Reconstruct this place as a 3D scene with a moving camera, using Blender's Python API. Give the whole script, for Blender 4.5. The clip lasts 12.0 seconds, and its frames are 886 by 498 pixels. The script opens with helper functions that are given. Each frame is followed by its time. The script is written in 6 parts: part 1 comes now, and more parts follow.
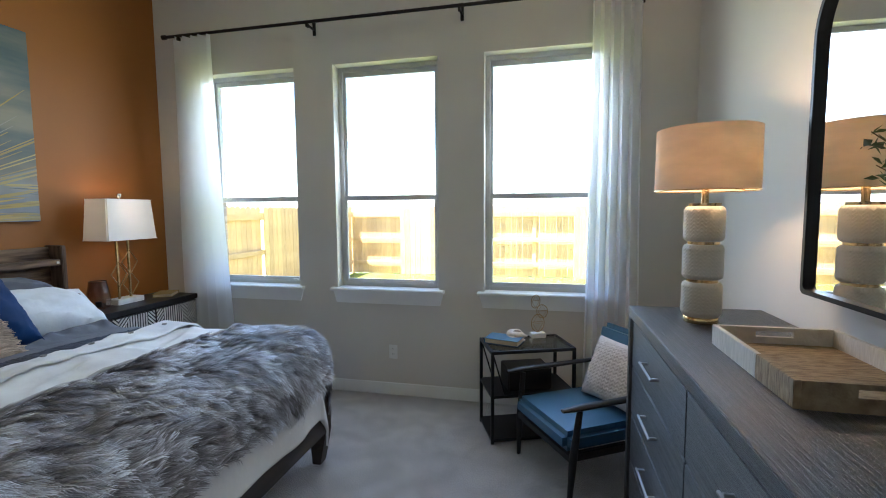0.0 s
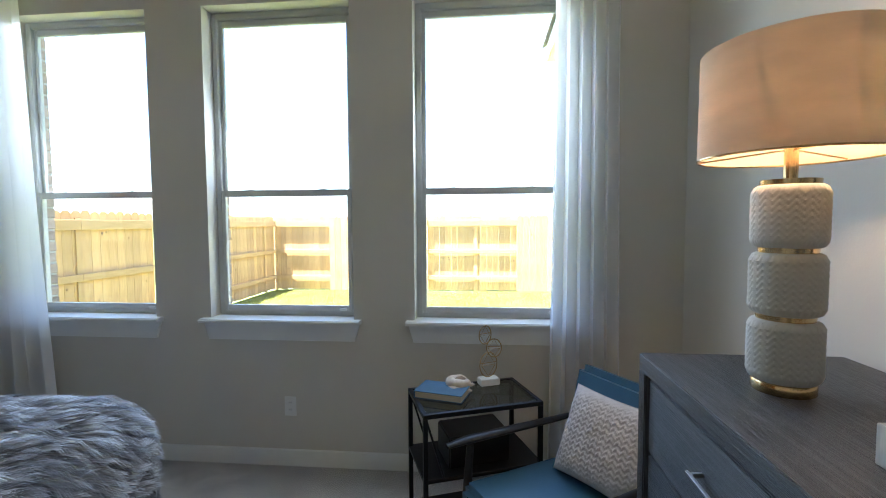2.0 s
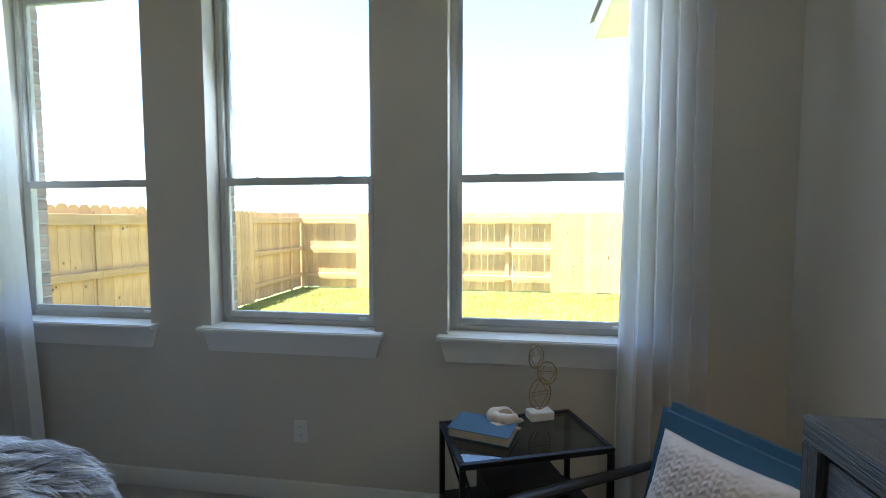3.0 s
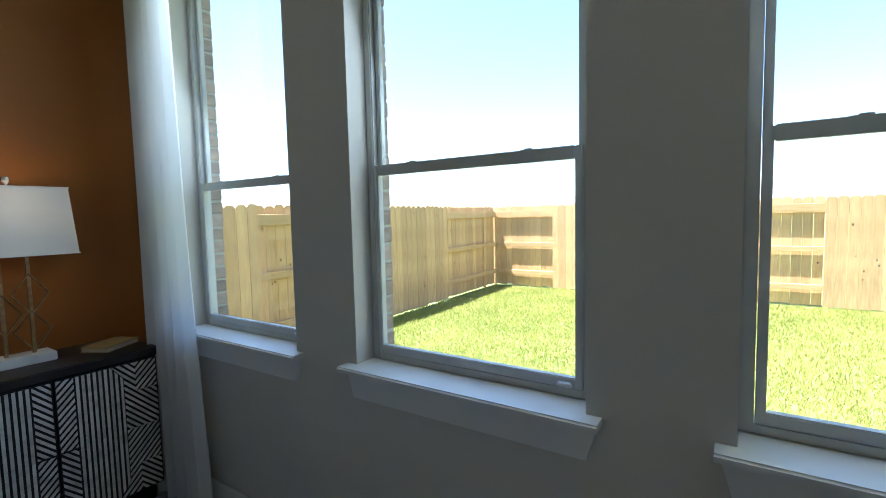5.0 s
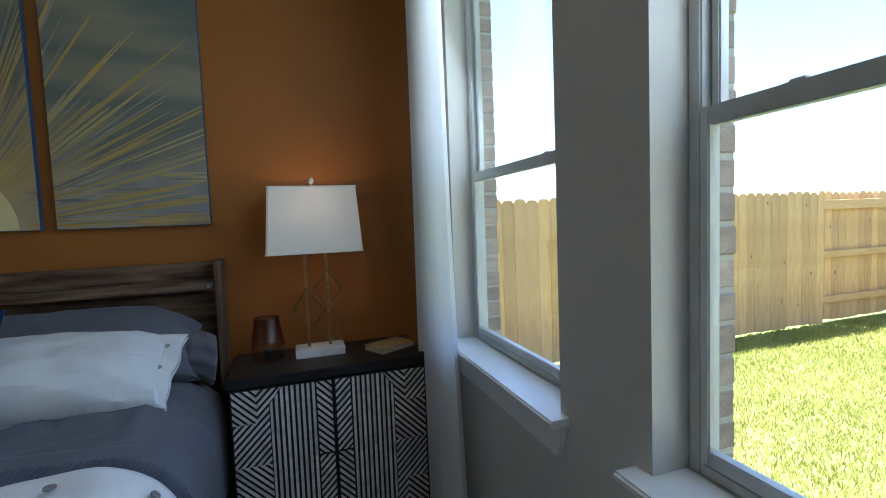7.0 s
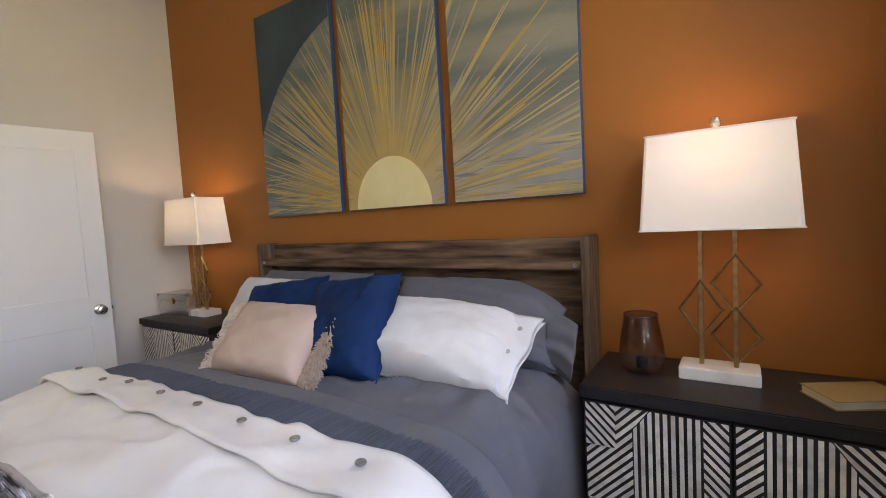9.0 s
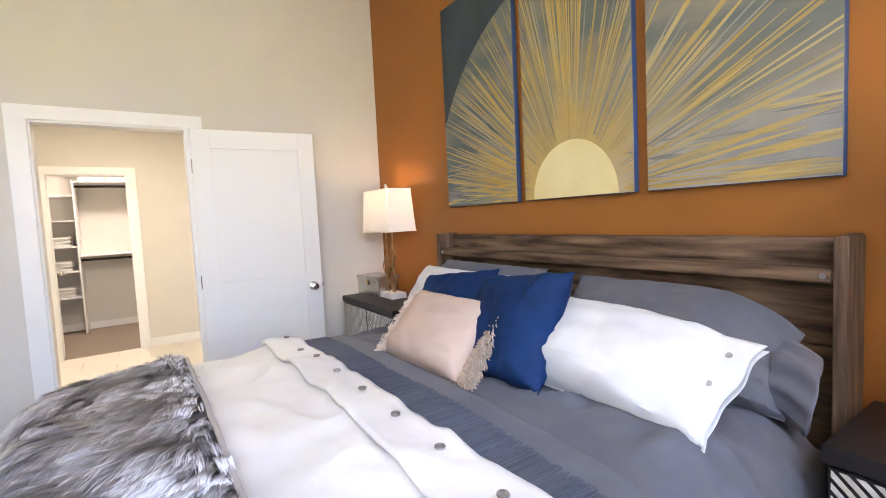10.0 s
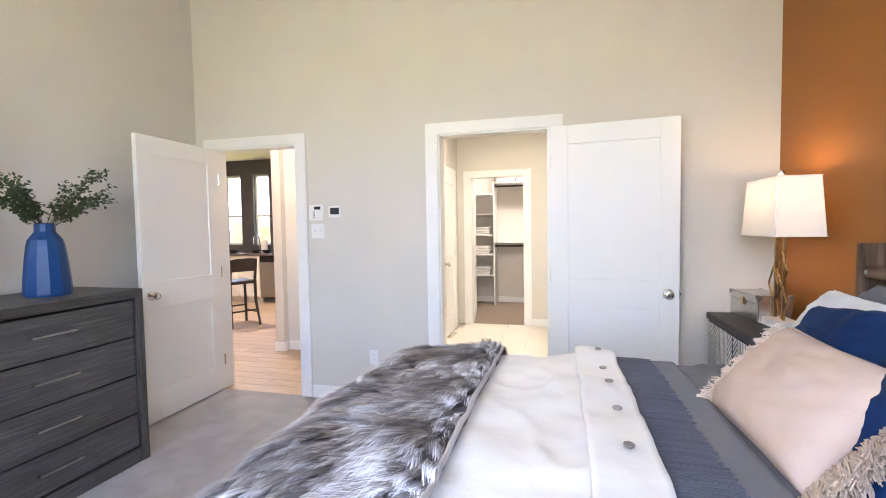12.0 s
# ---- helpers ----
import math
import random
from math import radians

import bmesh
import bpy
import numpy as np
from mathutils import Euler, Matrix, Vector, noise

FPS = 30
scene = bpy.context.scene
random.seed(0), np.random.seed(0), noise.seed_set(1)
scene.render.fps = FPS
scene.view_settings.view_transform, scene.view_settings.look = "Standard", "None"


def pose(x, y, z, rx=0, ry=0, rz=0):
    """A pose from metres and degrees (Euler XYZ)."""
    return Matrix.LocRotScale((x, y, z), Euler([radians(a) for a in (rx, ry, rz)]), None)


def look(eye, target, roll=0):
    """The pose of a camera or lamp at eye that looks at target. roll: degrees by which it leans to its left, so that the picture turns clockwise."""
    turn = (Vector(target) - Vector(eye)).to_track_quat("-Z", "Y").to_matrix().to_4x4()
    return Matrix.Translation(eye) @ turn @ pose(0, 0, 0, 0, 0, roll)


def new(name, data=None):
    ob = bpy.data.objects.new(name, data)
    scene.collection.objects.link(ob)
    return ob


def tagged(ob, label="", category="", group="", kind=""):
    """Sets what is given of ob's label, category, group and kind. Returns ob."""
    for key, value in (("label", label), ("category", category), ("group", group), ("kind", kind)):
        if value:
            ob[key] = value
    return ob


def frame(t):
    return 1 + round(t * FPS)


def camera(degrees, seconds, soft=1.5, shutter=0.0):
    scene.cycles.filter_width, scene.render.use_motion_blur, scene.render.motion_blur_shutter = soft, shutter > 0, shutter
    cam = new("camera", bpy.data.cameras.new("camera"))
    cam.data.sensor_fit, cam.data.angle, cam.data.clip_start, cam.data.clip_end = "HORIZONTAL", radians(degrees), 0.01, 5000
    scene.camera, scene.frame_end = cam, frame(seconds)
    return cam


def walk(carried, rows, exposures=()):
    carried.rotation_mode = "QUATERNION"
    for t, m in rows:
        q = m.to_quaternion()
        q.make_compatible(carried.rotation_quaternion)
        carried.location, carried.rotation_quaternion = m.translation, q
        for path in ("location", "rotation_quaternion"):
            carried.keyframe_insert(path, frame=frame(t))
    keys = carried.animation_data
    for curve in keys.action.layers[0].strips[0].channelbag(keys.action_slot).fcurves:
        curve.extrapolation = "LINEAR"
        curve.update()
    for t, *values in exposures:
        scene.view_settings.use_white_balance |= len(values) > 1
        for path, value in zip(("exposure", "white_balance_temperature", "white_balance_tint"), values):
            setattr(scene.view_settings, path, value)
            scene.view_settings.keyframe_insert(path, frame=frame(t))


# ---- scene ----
cam = camera(88.5, 12.0, soft=1.0)
EXPOSURES = [(0.0, 4.0, 5600, 11), (2.7, 3.55, 5600, 9), (4.3, 2.95, 5350, 6), (7.0, 3.0, 5450, 9), (7.7, 3.2, 5700, 10), (9.3, 4.48, 7000, 27), (10.5, 5.06, 6350, 24), (12.0, 5.06, 6300, 24)]
PATH = [
    (0, (0.183, -0.169, 1.483), (-0.261, 1.774, 1.318), -0.4),
    (0.5, (0.188, 0.024, 1.485), (-0.146, 1.988, 1.316), -0.2),
    (1, (0.143, 0.248, 1.459), (-0.078, 2.229, 1.296), -0.7),
    (1.5, (0.07, 0.479, 1.453), (-0.074, 2.468, 1.308), -0.8),
    (1.9, (0.117, 0.698, 1.414), (-0.063, 2.687, 1.306), -0.2),
    (2, (0.116, 0.749, 1.415), (-0.071, 2.737, 1.301), -0.3),
    (2.5, (0.12, 0.967, 1.398), (-0.135, 2.947, 1.288), 0.1),
    (2.7, (0.081, 1.052, 1.396), (-0.187, 3.031, 1.278), -0.0),
    (4.3, (-0.07, 1.794, 1.401), (-0.846, 3.633, 1.274), -0.0),
    (4.5, (-0.105, 1.879, 1.395), (-0.978, 3.674, 1.262), -0.5),
    (5, (-0.285, 2.028, 1.423), (-1.378, 3.696, 1.275), -1.3),
    (5.5, (-0.409, 2.174, 1.412), (-1.774, 3.629, 1.273), -1.7),
    (6, (-0.48, 2.369, 1.42), (-2.068, 3.579, 1.29), -1.8),
    (6.5, (-0.582, 2.488, 1.415), (-2.345, 3.423, 1.276), -2.1),
    (7, (-0.75, 2.573, 1.417), (-2.648, 3.19, 1.287), -2.2),
    (7.5, (-0.896, 2.643, 1.396), (-2.885, 2.812, 1.278), -2.3),
    (7.7, (-0.931, 2.647, 1.401), (-2.927, 2.641, 1.268), -2.2),
    (9.3, (-1.327, 2.717, 1.363), (-2.862, 1.441, 1.231), -3.2),
    (9.5, (-1.34, 2.682, 1.368), (-2.772, 1.293, 1.232), -3.1),
    (10, (-1.45, 2.652, 1.372), (-2.553, 0.989, 1.233), -2.8),
    (10.5, (-1.607, 2.654, 1.359), (-2.356, 0.804, 1.232), -2.1),
    (10.8, (-1.661, 2.639, 1.36), (-2.2, 0.718, 1.223), -1.7),
    (11, (-1.689, 2.611, 1.353), (-2.079, 0.653, 1.22), -1.5),
    (11.5, (-1.775, 2.508, 1.36), (-1.756, 0.511, 1.257), -1.2),
    (11.6, (-1.792, 2.493, 1.368), (-1.685, 0.499, 1.258), -1.1),
    (12, (-1.834, 2.445, 1.362), (-1.335, 0.51, 1.265), -0.9),
]
walk(cam, [(t, look(eye, target, roll)) for t, eye, target, roll in PATH], EXPOSURES)

# world, sun, exposure
SUN_TO = Vector((-0.30, -0.14, 1.0)).normalized()
world = bpy.data.worlds.new("sky")
scene.world = world
world.use_nodes = True
wn = world.node_tree.nodes
sky = wn.new("ShaderNodeTexSky")
sky.sky_type, sky.sun_disc = "NISHITA", False
sky.sun_elevation = math.asin(SUN_TO.z)
sky.sun_rotation = math.atan2(SUN_TO.x, SUN_TO.y)
world.node_tree.links.new(sky.outputs[0], wn["Background"].inputs[0])
wn["Background"].inputs[1].default_value = 0.07
sun = new("sun", bpy.data.lights.new("sun", "SUN"))
sun.data.energy, sun.data.angle, sun.data.color = 4.5, radians(0.5), (1.0, 0.95, 0.87)
sun.matrix_world = look(SUN_TO * 30, (0, 0, 0))


def lamp(name, at, watts, col=(1.0, 0.66, 0.36), radius=0.04):
    ob = new(name, bpy.data.lights.new(name, "POINT"))
    ob.data.energy, ob.data.color, ob.data.shadow_soft_size = watts, col, radius
    ob.location = at
    return ob


def ceiling_area(name, at, watts, size, col=(1.0, 0.85, 0.66)):
    ob = new(name, bpy.data.lights.new(name, "AREA"))
    ob.data.energy, ob.data.color, ob.data.size, ob.data.shape = watts, col, size, "DISK"
    ob.location = at
    return ob


def window_sky(name, x0, x1, z0, z1, watts):
    """An added area lamp inside the upper sash, standing in for sky light."""
    ob = new(name, bpy.data.lights.new(name, "AREA"))
    ob.data.shape, ob.data.size, ob.data.size_y = "RECTANGLE", x1 - x0, z1 - z0
    ob.data.energy, ob.data.color = watts, (0.86, 0.94, 1.0)
    ob.matrix_world = look(((x0 + x1) / 2, 3.33, (z0 + z1) / 2), ((x0 + x1) / 2, 2.33, (z0 + z1) / 2 - 0.4))
    return ob


for x0, x1 in ((-2.60, -1.90), (-1.40, -0.71), (-0.20, 0.50)):
    window_sky("window_sky", x0, x1, 1.66, 2.58, 0.62)
lamp("bulb_bedside_north", (-2.98, 2.66, 1.52), 0.13)
lamp("bulb_bedside_south", (-2.98, -0.36, 1.52), 0.16, (1.0, 0.74, 0.42))
lamp("bulb_dresser", (0.80, 1.85, 1.68), 0.55)
ceiling_area("bath_light", (-1.2, -2.2, 2.66), 1.6, 0.3, (1.0, 0.93, 0.70))
ceiling_area("closet_light", (-1.1, -4.8, 2.66), 1.3, 0.3, (1.0, 0.91, 0.74))
ceiling_area("kitchen_light", (3.0, -3.2, 2.66), 3.8, 0.3)
# area lamp added to brighten the hall, with no fixture behind it
ceiling_area("hall_fill", (0.9, -1.4, 2.66), 0.7, 0.2)


# ---- materials ----
def mat(name, col, rough=0.6, metal=0.0, col2=None, scale=6.0, bump=0.1, bscale=180.0, stretch=(1, 1, 1), detail=4.0,
        spec=0.5, sheen=0.0, transl=0.0, spread=(0.35, 0.65), island=0.0, obrand=0.0, dist=0.004, warp=0.0):
    m = bpy.data.materials.new(name)
    m.use_nodes = True
    nt = m.node_tree
    n, l = nt.nodes, nt.links
    bs = n["Principled BSDF"]
    tc, mp = n.new("ShaderNodeTexCoord"), n.new("ShaderNodeMapping")
    l.new(tc.outputs["Object"], mp.inputs[0])
    mp.inputs["Scale"].default_value = stretch
    na = n.new("ShaderNodeTexNoise")
    na.inputs["Scale"].default_value, na.inputs["Detail"].default_value = scale, detail
    na.inputs["Distortion"].default_value = warp
    l.new(mp.outputs[0], na.inputs[0])
    cr = n.new("ShaderNodeValToRGB")
    cr.color_ramp.elements[0].position, cr.color_ramp.elements[1].position = spread
    c2 = col2 or tuple(v * 0.86 for v in col)
    cr.color_ramp.elements[0].color, cr.color_ramp.elements[1].color = (*c2, 1), (*col, 1)
    l.new(na.outputs[0], cr.inputs[0])
    out = cr.outputs[0]
    if island or obrand:
        src = n.new("ShaderNodeNewGeometry").outputs["Random Per Island"] if island else n.new("ShaderNodeObjectInfo").outputs["Random"]
        mr = n.new("ShaderNodeMapRange")
        k = island or obrand
        mr.inputs["To Min"].default_value, mr.inputs["To Max"].default_value = 1 - k, 1 + k
        l.new(src, mr.inputs[0])
        hs = n.new("ShaderNodeHueSaturation")
        l.new(mr.outputs[0], hs.inputs["Value"])
        l.new(out, hs.inputs["Color"])
        out = hs.outputs[0]
    l.new(out, bs.inputs["Base Color"])
    nb = n.new("ShaderNodeTexNoise")
    nb.inputs["Scale"].default_value, nb.inputs["Detail"].default_value = bscale, 3.0
    l.new(mp.outputs[0], nb.inputs[0])
    if bump:
        bp = n.new("ShaderNodeBump")
        bp.inputs["Strength"].default_value, bp.inputs["Distance"].default_value = bump, dist
        l.new(nb.outputs[0], bp.inputs["Height"])
        l.new(bp.outputs[0], bs.inputs["Normal"])
    mr2 = n.new("ShaderNodeMapRange")
    mr2.inputs["To Min"].default_value, mr2.inputs["To Max"].default_value = max(rough - 0.07, 0.02), min(rough + 0.07, 1)
    l.new(na.outputs[0], mr2.inputs[0])
    l.new(mr2.outputs[0], bs.inputs["Roughness"])
    bs.inputs["Metallic"].default_value = metal
    bs.inputs["Specular IOR Level"].default_value = spec
    bs.inputs["Sheen Weight"].default_value = sheen
    if transl:
        tr, mx = n.new("ShaderNodeBsdfTranslucent"), n.new("ShaderNodeMixShader")
        l.new(out, tr.inputs[0])
        mx.inputs[0].default_value = transl
        l.new(bs.outputs[0], mx.inputs[1])
        l.new(tr.outputs[0], mx.inputs[2])
        l.new(mx.outputs[0], n["Material Output"].inputs[0])
    return m


def glass_mat(name, tint=(1, 1, 1), gloss=0.08):
    m = bpy.data.materials.new(name)
    m.use_nodes = True
    n, l = m.node_tree.nodes, m.node_tree.links
    n.remove(n["Principled BSDF"])
    t, g, mx, fr = n.new("ShaderNodeBsdfTransparent"), n.new("ShaderNodeBsdfGlossy"), n.new("ShaderNodeMixShader"), n.new("ShaderNodeLayerWeight")
    t.inputs[0].default_value = (*tint, 1)
    g.inputs["Roughness"].default_value = 0.01
    pw, ml = n.new("ShaderNodeMath"), n.new("ShaderNodeMath")
    pw.operation, ml.operation = "POWER", "MULTIPLY_ADD"
    pw.inputs[1].default_value, ml.inputs[1].default_value, ml.inputs[2].default_value = 4.0, 0.6, gloss
    l.new(fr.outputs["Facing"], pw.inputs[0])
    l.new(pw.outputs[0], ml.inputs[0])
    l.new(ml.outputs[0], mx.inputs[0])
    l.new(t.outputs[0], mx.inputs[1])
    l.new(g.outputs[0], mx.inputs[2])
    l.new(mx.outputs[0], n["Material Output"].inputs[0])
    return m


WALL = mat("wall_paint", (0.66, 0.63, 0.575), 0.75, bump=0.12, bscale=140, scale=2.5, col2=(0.64, 0.61, 0.555))
ORANGE = mat("orange_paint", (0.345, 0.126, 0.017), 0.62, bump=0.12, bscale=140, scale=2.5, col2=(0.328, 0.119, 0.016))
CEIL = mat("ceiling_paint", (0.86, 0.84, 0.80), 0.85, col2=(0.84, 0.82, 0.78), bump=0.25, bscale=90)
TRIM = mat("trim_paint", (0.84, 0.84, 0.82), 0.38, col2=(0.81, 0.81, 0.79), bump=0.03, bscale=60)
DOOR = mat("door_paint", (0.84, 0.84, 0.83), 0.42, col2=(0.82, 0.82, 0.81), scale=1.5, bump=0.04, bscale=70)
VINYL = mat("window_vinyl", (0.62, 0.62, 0.60), 0.45, bump=0.02)
CARPET = mat("carpet", (0.86, 0.825, 0.815), 1.0, col2=(0.30, 0.285, 0.28), scale=150, detail=9, bump=1.0, bscale=170, spread=(0.36, 0.60), spec=0.05, sheen=0.3, dist=0.03)
TAUPE_CARPET = mat("closet_carpet", (0.36, 0.29, 0.24), 1.0, col2=(0.25, 0.2, 0.16), scale=200, bump=0.8, bscale=250, spec=0.05, dist=0.01)
GLASS = glass_mat("window_glass", (0.97, 0.985, 0.98), 0.02)
BRICK = mat("brick", (0.42, 0.33, 0.275), 0.9, col2=(0.31, 0.24, 0.20), scale=30, bump=0.6, bscale=120, obrand=0.25)
MORTAR = mat("mortar", (0.48, 0.45, 0.41), 0.95, bump=0.5, bscale=150)
SIDING = mat("white_siding", (0.80, 0.80, 0.78), 0.6, bump=0.2, bscale=60, stretch=(1, 1, 8))
CEDAR = mat("cedar_board", (0.62, 0.40, 0.185), 0.8, col2=(0.48, 0.29, 0.125), scale=5, stretch=(6, 6, 0.7), bump=0.4, bscale=30, obrand=0.16, detail=8)
CEDAR_RAIL = mat("cedar_rail", (0.56, 0.36, 0.165), 0.8, col2=(0.46, 0.285, 0.12), scale=5, stretch=(0.7, 0.7, 8), bump=0.3, bscale=30, obrand=0.1)
KNOT = mat("wood_knot", (0.13, 0.06, 0.03), 0.8)
SOIL = mat("lawn_soil", (0.20, 0.22, 0.055), 1.0, col2=(0.15, 0.18, 0.04), scale=3, bump=0.6, bscale=60)
GRASS = mat("grass_blade", (0.36, 0.345, 0.09), 0.55, col2=(0.27, 0.275, 0.06), scale=1.2, bump=0, island=0.4, transl=0.3, spec=0.3)
SHINGLE = mat("roof_shingle", (0.20, 0.18, 0.165), 0.9, bump=0.5, bscale=12)
FARWALL = mat("far_house_wall", (0.55, 0.5, 0.45), 0.9, bump=0.1)
BLACKMETAL = mat("black_metal", (0.018, 0.018, 0.02), 0.38, metal=0.6, bump=0.03)
ROD = mat("dark_bronze_rod", (0.03, 0.025, 0.022), 0.4, metal=0.7, bump=0.02)
CURTAIN = mat("white_curtain", (0.90, 0.90, 0.90), 0.85, col2=(0.87, 0.87, 0.87), bump=0.12, bscale=420, scale=3, transl=0.5, sheen=0.2)
BARNWOOD = mat("weathered_wood", (0.27, 0.175, 0.11), 0.62, col2=(0.05, 0.029, 0.018), scale=4.5, stretch=(7, 0.75, 7), detail=9, bump=0.35, bscale=26, spread=(0.36, 0.72), spec=0.2)
BARNPOST = mat("weathered_wood_post", (0.23, 0.15, 0.095), 0.62, col2=(0.07, 0.043, 0.027), scale=4.5, stretch=(7, 7, 0.75), detail=9, bump=0.35, bscale=26, spread=(0.36, 0.72), spec=0.2)
DARKWOOD = mat("dark_bed_wood", (0.05, 0.037, 0.03), 0.55, col2=(0.03, 0.022, 0.018), scale=5, stretch=(6, 0.8, 6), bump=0.2, bscale=30)
BLACKWOOD = mat("black_lacquer_wood", (0.022, 0.020, 0.020), 0.40, bump=0.06, bscale=60, stretch=(4, 1, 4), spec=0.28)
DRESSER = mat("grey_cerused_oak", (0.125, 0.121, 0.118), 0.42, col2=(0.060, 0.058, 0.057), scale=4, stretch=(20, 0.55, 20), detail=12, bump=1.0, bscale=20, spread=(0.44, 0.66), warp=1.6)
DRESSER_V = mat("grey_cerused_oak_upright", (0.115, 0.111, 0.108), 0.42, col2=(0.040, 0.038, 0.037), scale=5, stretch=(20, 20, 0.55), detail=12, bump=1.0, bscale=20, spread=(0.44, 0.66), warp=1.6)
# same oak as the drawers; the top's dimmer reflection is put into its colour
DRESSER_TOP = mat("shaded_cerused_oak_top", (0.105, 0.10, 0.098), 0.36, col2=(0.034, 0.032, 0.031), scale=5, stretch=(20, 0.55, 20), detail=12, bump=0.8, bscale=20, spread=(0.43, 0.70), warp=0.9)
PEWTER = mat("pewter_handle", (0.45, 0.435, 0.42), 0.30, metal=1.0, bump=0.02)
CHROME = mat("satin_nickel", (0.62, 0.60, 0.57), 0.22, metal=1.0, bump=0.0)
GOLD = mat("champagne_gold", (0.50, 0.36, 0.18), 0.34, metal=1.0, col2=(0.36, 0.25, 0.12), scale=40, bump=0.25, bscale=90)
BRASS = mat("polished_brass", (0.72, 0.52, 0.26), 0.2, metal=1.0, bump=0.0)
MARBLE = mat("white_marble", (0.80, 0.79, 0.77), 0.35, col2=(0.62, 0.61, 0.60), scale=9, detail=8, bump=0.02, spread=(0.28, 0.5))
SHADE = mat("white_lampshade", (0.88, 0.86, 0.82), 0.85, col2=(0.86, 0.84, 0.80), bump=0.12, bscale=500, transl=0.13, stretch=(1, 1, 3))
LINEN_SHADE = mat("beige_linen_shade", (0.70, 0.60, 0.48), 0.85, bump=0.2, bscale=420, transl=0.3, stretch=(1, 1, 3))
CERAMIC = mat("cream_carved_ceramic", (0.62, 0.585, 0.52), 0.6, bump=0.12, bscale=160)
BONE = mat("bone_inlay", (0.74, 0.71, 0.65), 0.45, col2=(0.44, 0.41, 0.37), scale=22, bump=0.1, bscale=90, obrand=0.16, spread=(0.22, 0.55))
SMOKE = glass_mat("smoked_glass", (0.8, 0.74, 0.73), 0.05)
# the smoke deepens towards the rim
gn, gl = SMOKE.node_tree.nodes, SMOKE.node_tree.links
gtc, gsx, gcr = gn.new("ShaderNodeTexCoord"), gn.new("ShaderNodeSeparateXYZ"), gn.new("ShaderNodeValToRGB")
gl.new(gtc.outputs["Object"], gsx.inputs[0])
gl.new(gsx.outputs["Z"], gcr.inputs[0])
gcr.color_ramp.elements[0].position, gcr.color_ramp.elements[1].position = 0.03, 0.15
gcr.color_ramp.elements[0].color, gcr.color_ramp.elements[1].color = (0.93, 0.92, 0.92, 1), (0.76, 0.68, 0.67, 1)
gl.new(gcr.outputs[0], [k for k in gn if k.type == "BSDF_TRANSPARENT"][0].inputs[0])
SILVER = mat("silver_leaf_box", (0.66, 0.65, 0.62), 0.24, metal=0.9, bump=0.03, bscale=30, scale=5)
DUVET = mat("white_duvet", (0.80, 0.79, 0.785), 0.85, bump=0.25, bscale=22, scale=3, sheen=0.2, dist=0.01)
GREYSHEET = mat("slate_grey_cotton", (0.125, 0.13, 0.158), 0.8, col2=(0.105, 0.11, 0.135), bump=0.25, bscale=26, sheen=0.1, dist=0.01)
FRINGE_G = mat("grey_fringe", (0.10, 0.112, 0.15), 0.85, col2=(0.07, 0.08, 0.11), scale=3, bump=0.5, bscale=60, island=0.25)
WHITEPIL = mat("white_pillow_cotton", (0.75, 0.765, 0.79), 0.85, bump=0.35, bscale=20, sheen=0.2, dist=0.01)
NAVY = mat("navy_velvet", (0.005, 0.034, 0.125), 0.7, col2=(0.003, 0.02, 0.08), scale=5, bump=0.25, bscale=40, spec=0.2)
BLUSH = mat("blush_cotton", (0.62, 0.475, 0.40), 0.85, bump=0.3, bscale=300, scale=3)
BLUSH_F = mat("blush_yarn", (0.66, 0.55, 0.46), 0.9, col2=(0.52, 0.42, 0.34), scale=30, bump=0.4, bscale=200, island=0.15)
BUTTON = mat("horn_button", (0.17, 0.16, 0.15), 0.4, col2=(0.30, 0.28, 0.26), scale=60)
NAVYLEATHER = mat("navy_leather", (0.045, 0.12, 0.20), 0.30, col2=(0.038, 0.10, 0.17), scale=6, bump=0.15, bscale=150)
KNIT = mat("cream_knit", (0.62, 0.57, 0.545), 0.95, bump=0.4, bscale=300, scale=20)
BOOKBLUE = mat("blue_book_cloth", (0.06, 0.135, 0.23), 0.7, bump=0.2, bscale=300)
PAGES = mat("book_pages", (0.62, 0.55, 0.42), 0.9, bump=0.5, bscale=60, stretch=(1, 1, 12))
BOOKYEL = mat("ochre_book_cloth", (0.36, 0.27, 0.11), 0.7, bump=0.2, bscale=300)
SHELL = mat("cream_shell", (0.70, 0.63, 0.56), 0.4, col2=(0.52, 0.42, 0.35), scale=26, bump=0.1)
BLUEGLAZE = mat("blue_glazed_ceramic", (0.012, 0.065, 0.21), 0.36, col2=(0.009, 0.05, 0.17), spec=0.3, scale=3, bump=0.05, bscale=30)
LEAF = mat("eucalyptus_leaf", (0.055, 0.085, 0.03), 0.55, col2=(0.035, 0.06, 0.02), scale=20, bump=0, island=0.35, transl=0.2)
STEM = mat("brown_stem", (0.10, 0.07, 0.035), 0.8)
RAFFIA = mat("woven_raffia", (0.40, 0.30, 0.185), 0.75, col2=(0.20, 0.135, 0.075), scale=24, stretch=(1, 6, 1), bump=0.5, bscale=150)
RAFFIA_W = mat("white_raffia", (0.66, 0.63, 0.58), 0.75, col2=(0.54, 0.51, 0.46), scale=24, stretch=(1, 6, 1), bump=0.4, bscale=150)
PLASTIC = mat("white_plastic", (0.80, 0.80, 0.78), 0.4, col2=(0.79, 0.79, 0.77), bump=0.0)
DARKSCREEN = mat("dark_screen", (0.03, 0.035, 0.04), 0.15, bump=0.0)
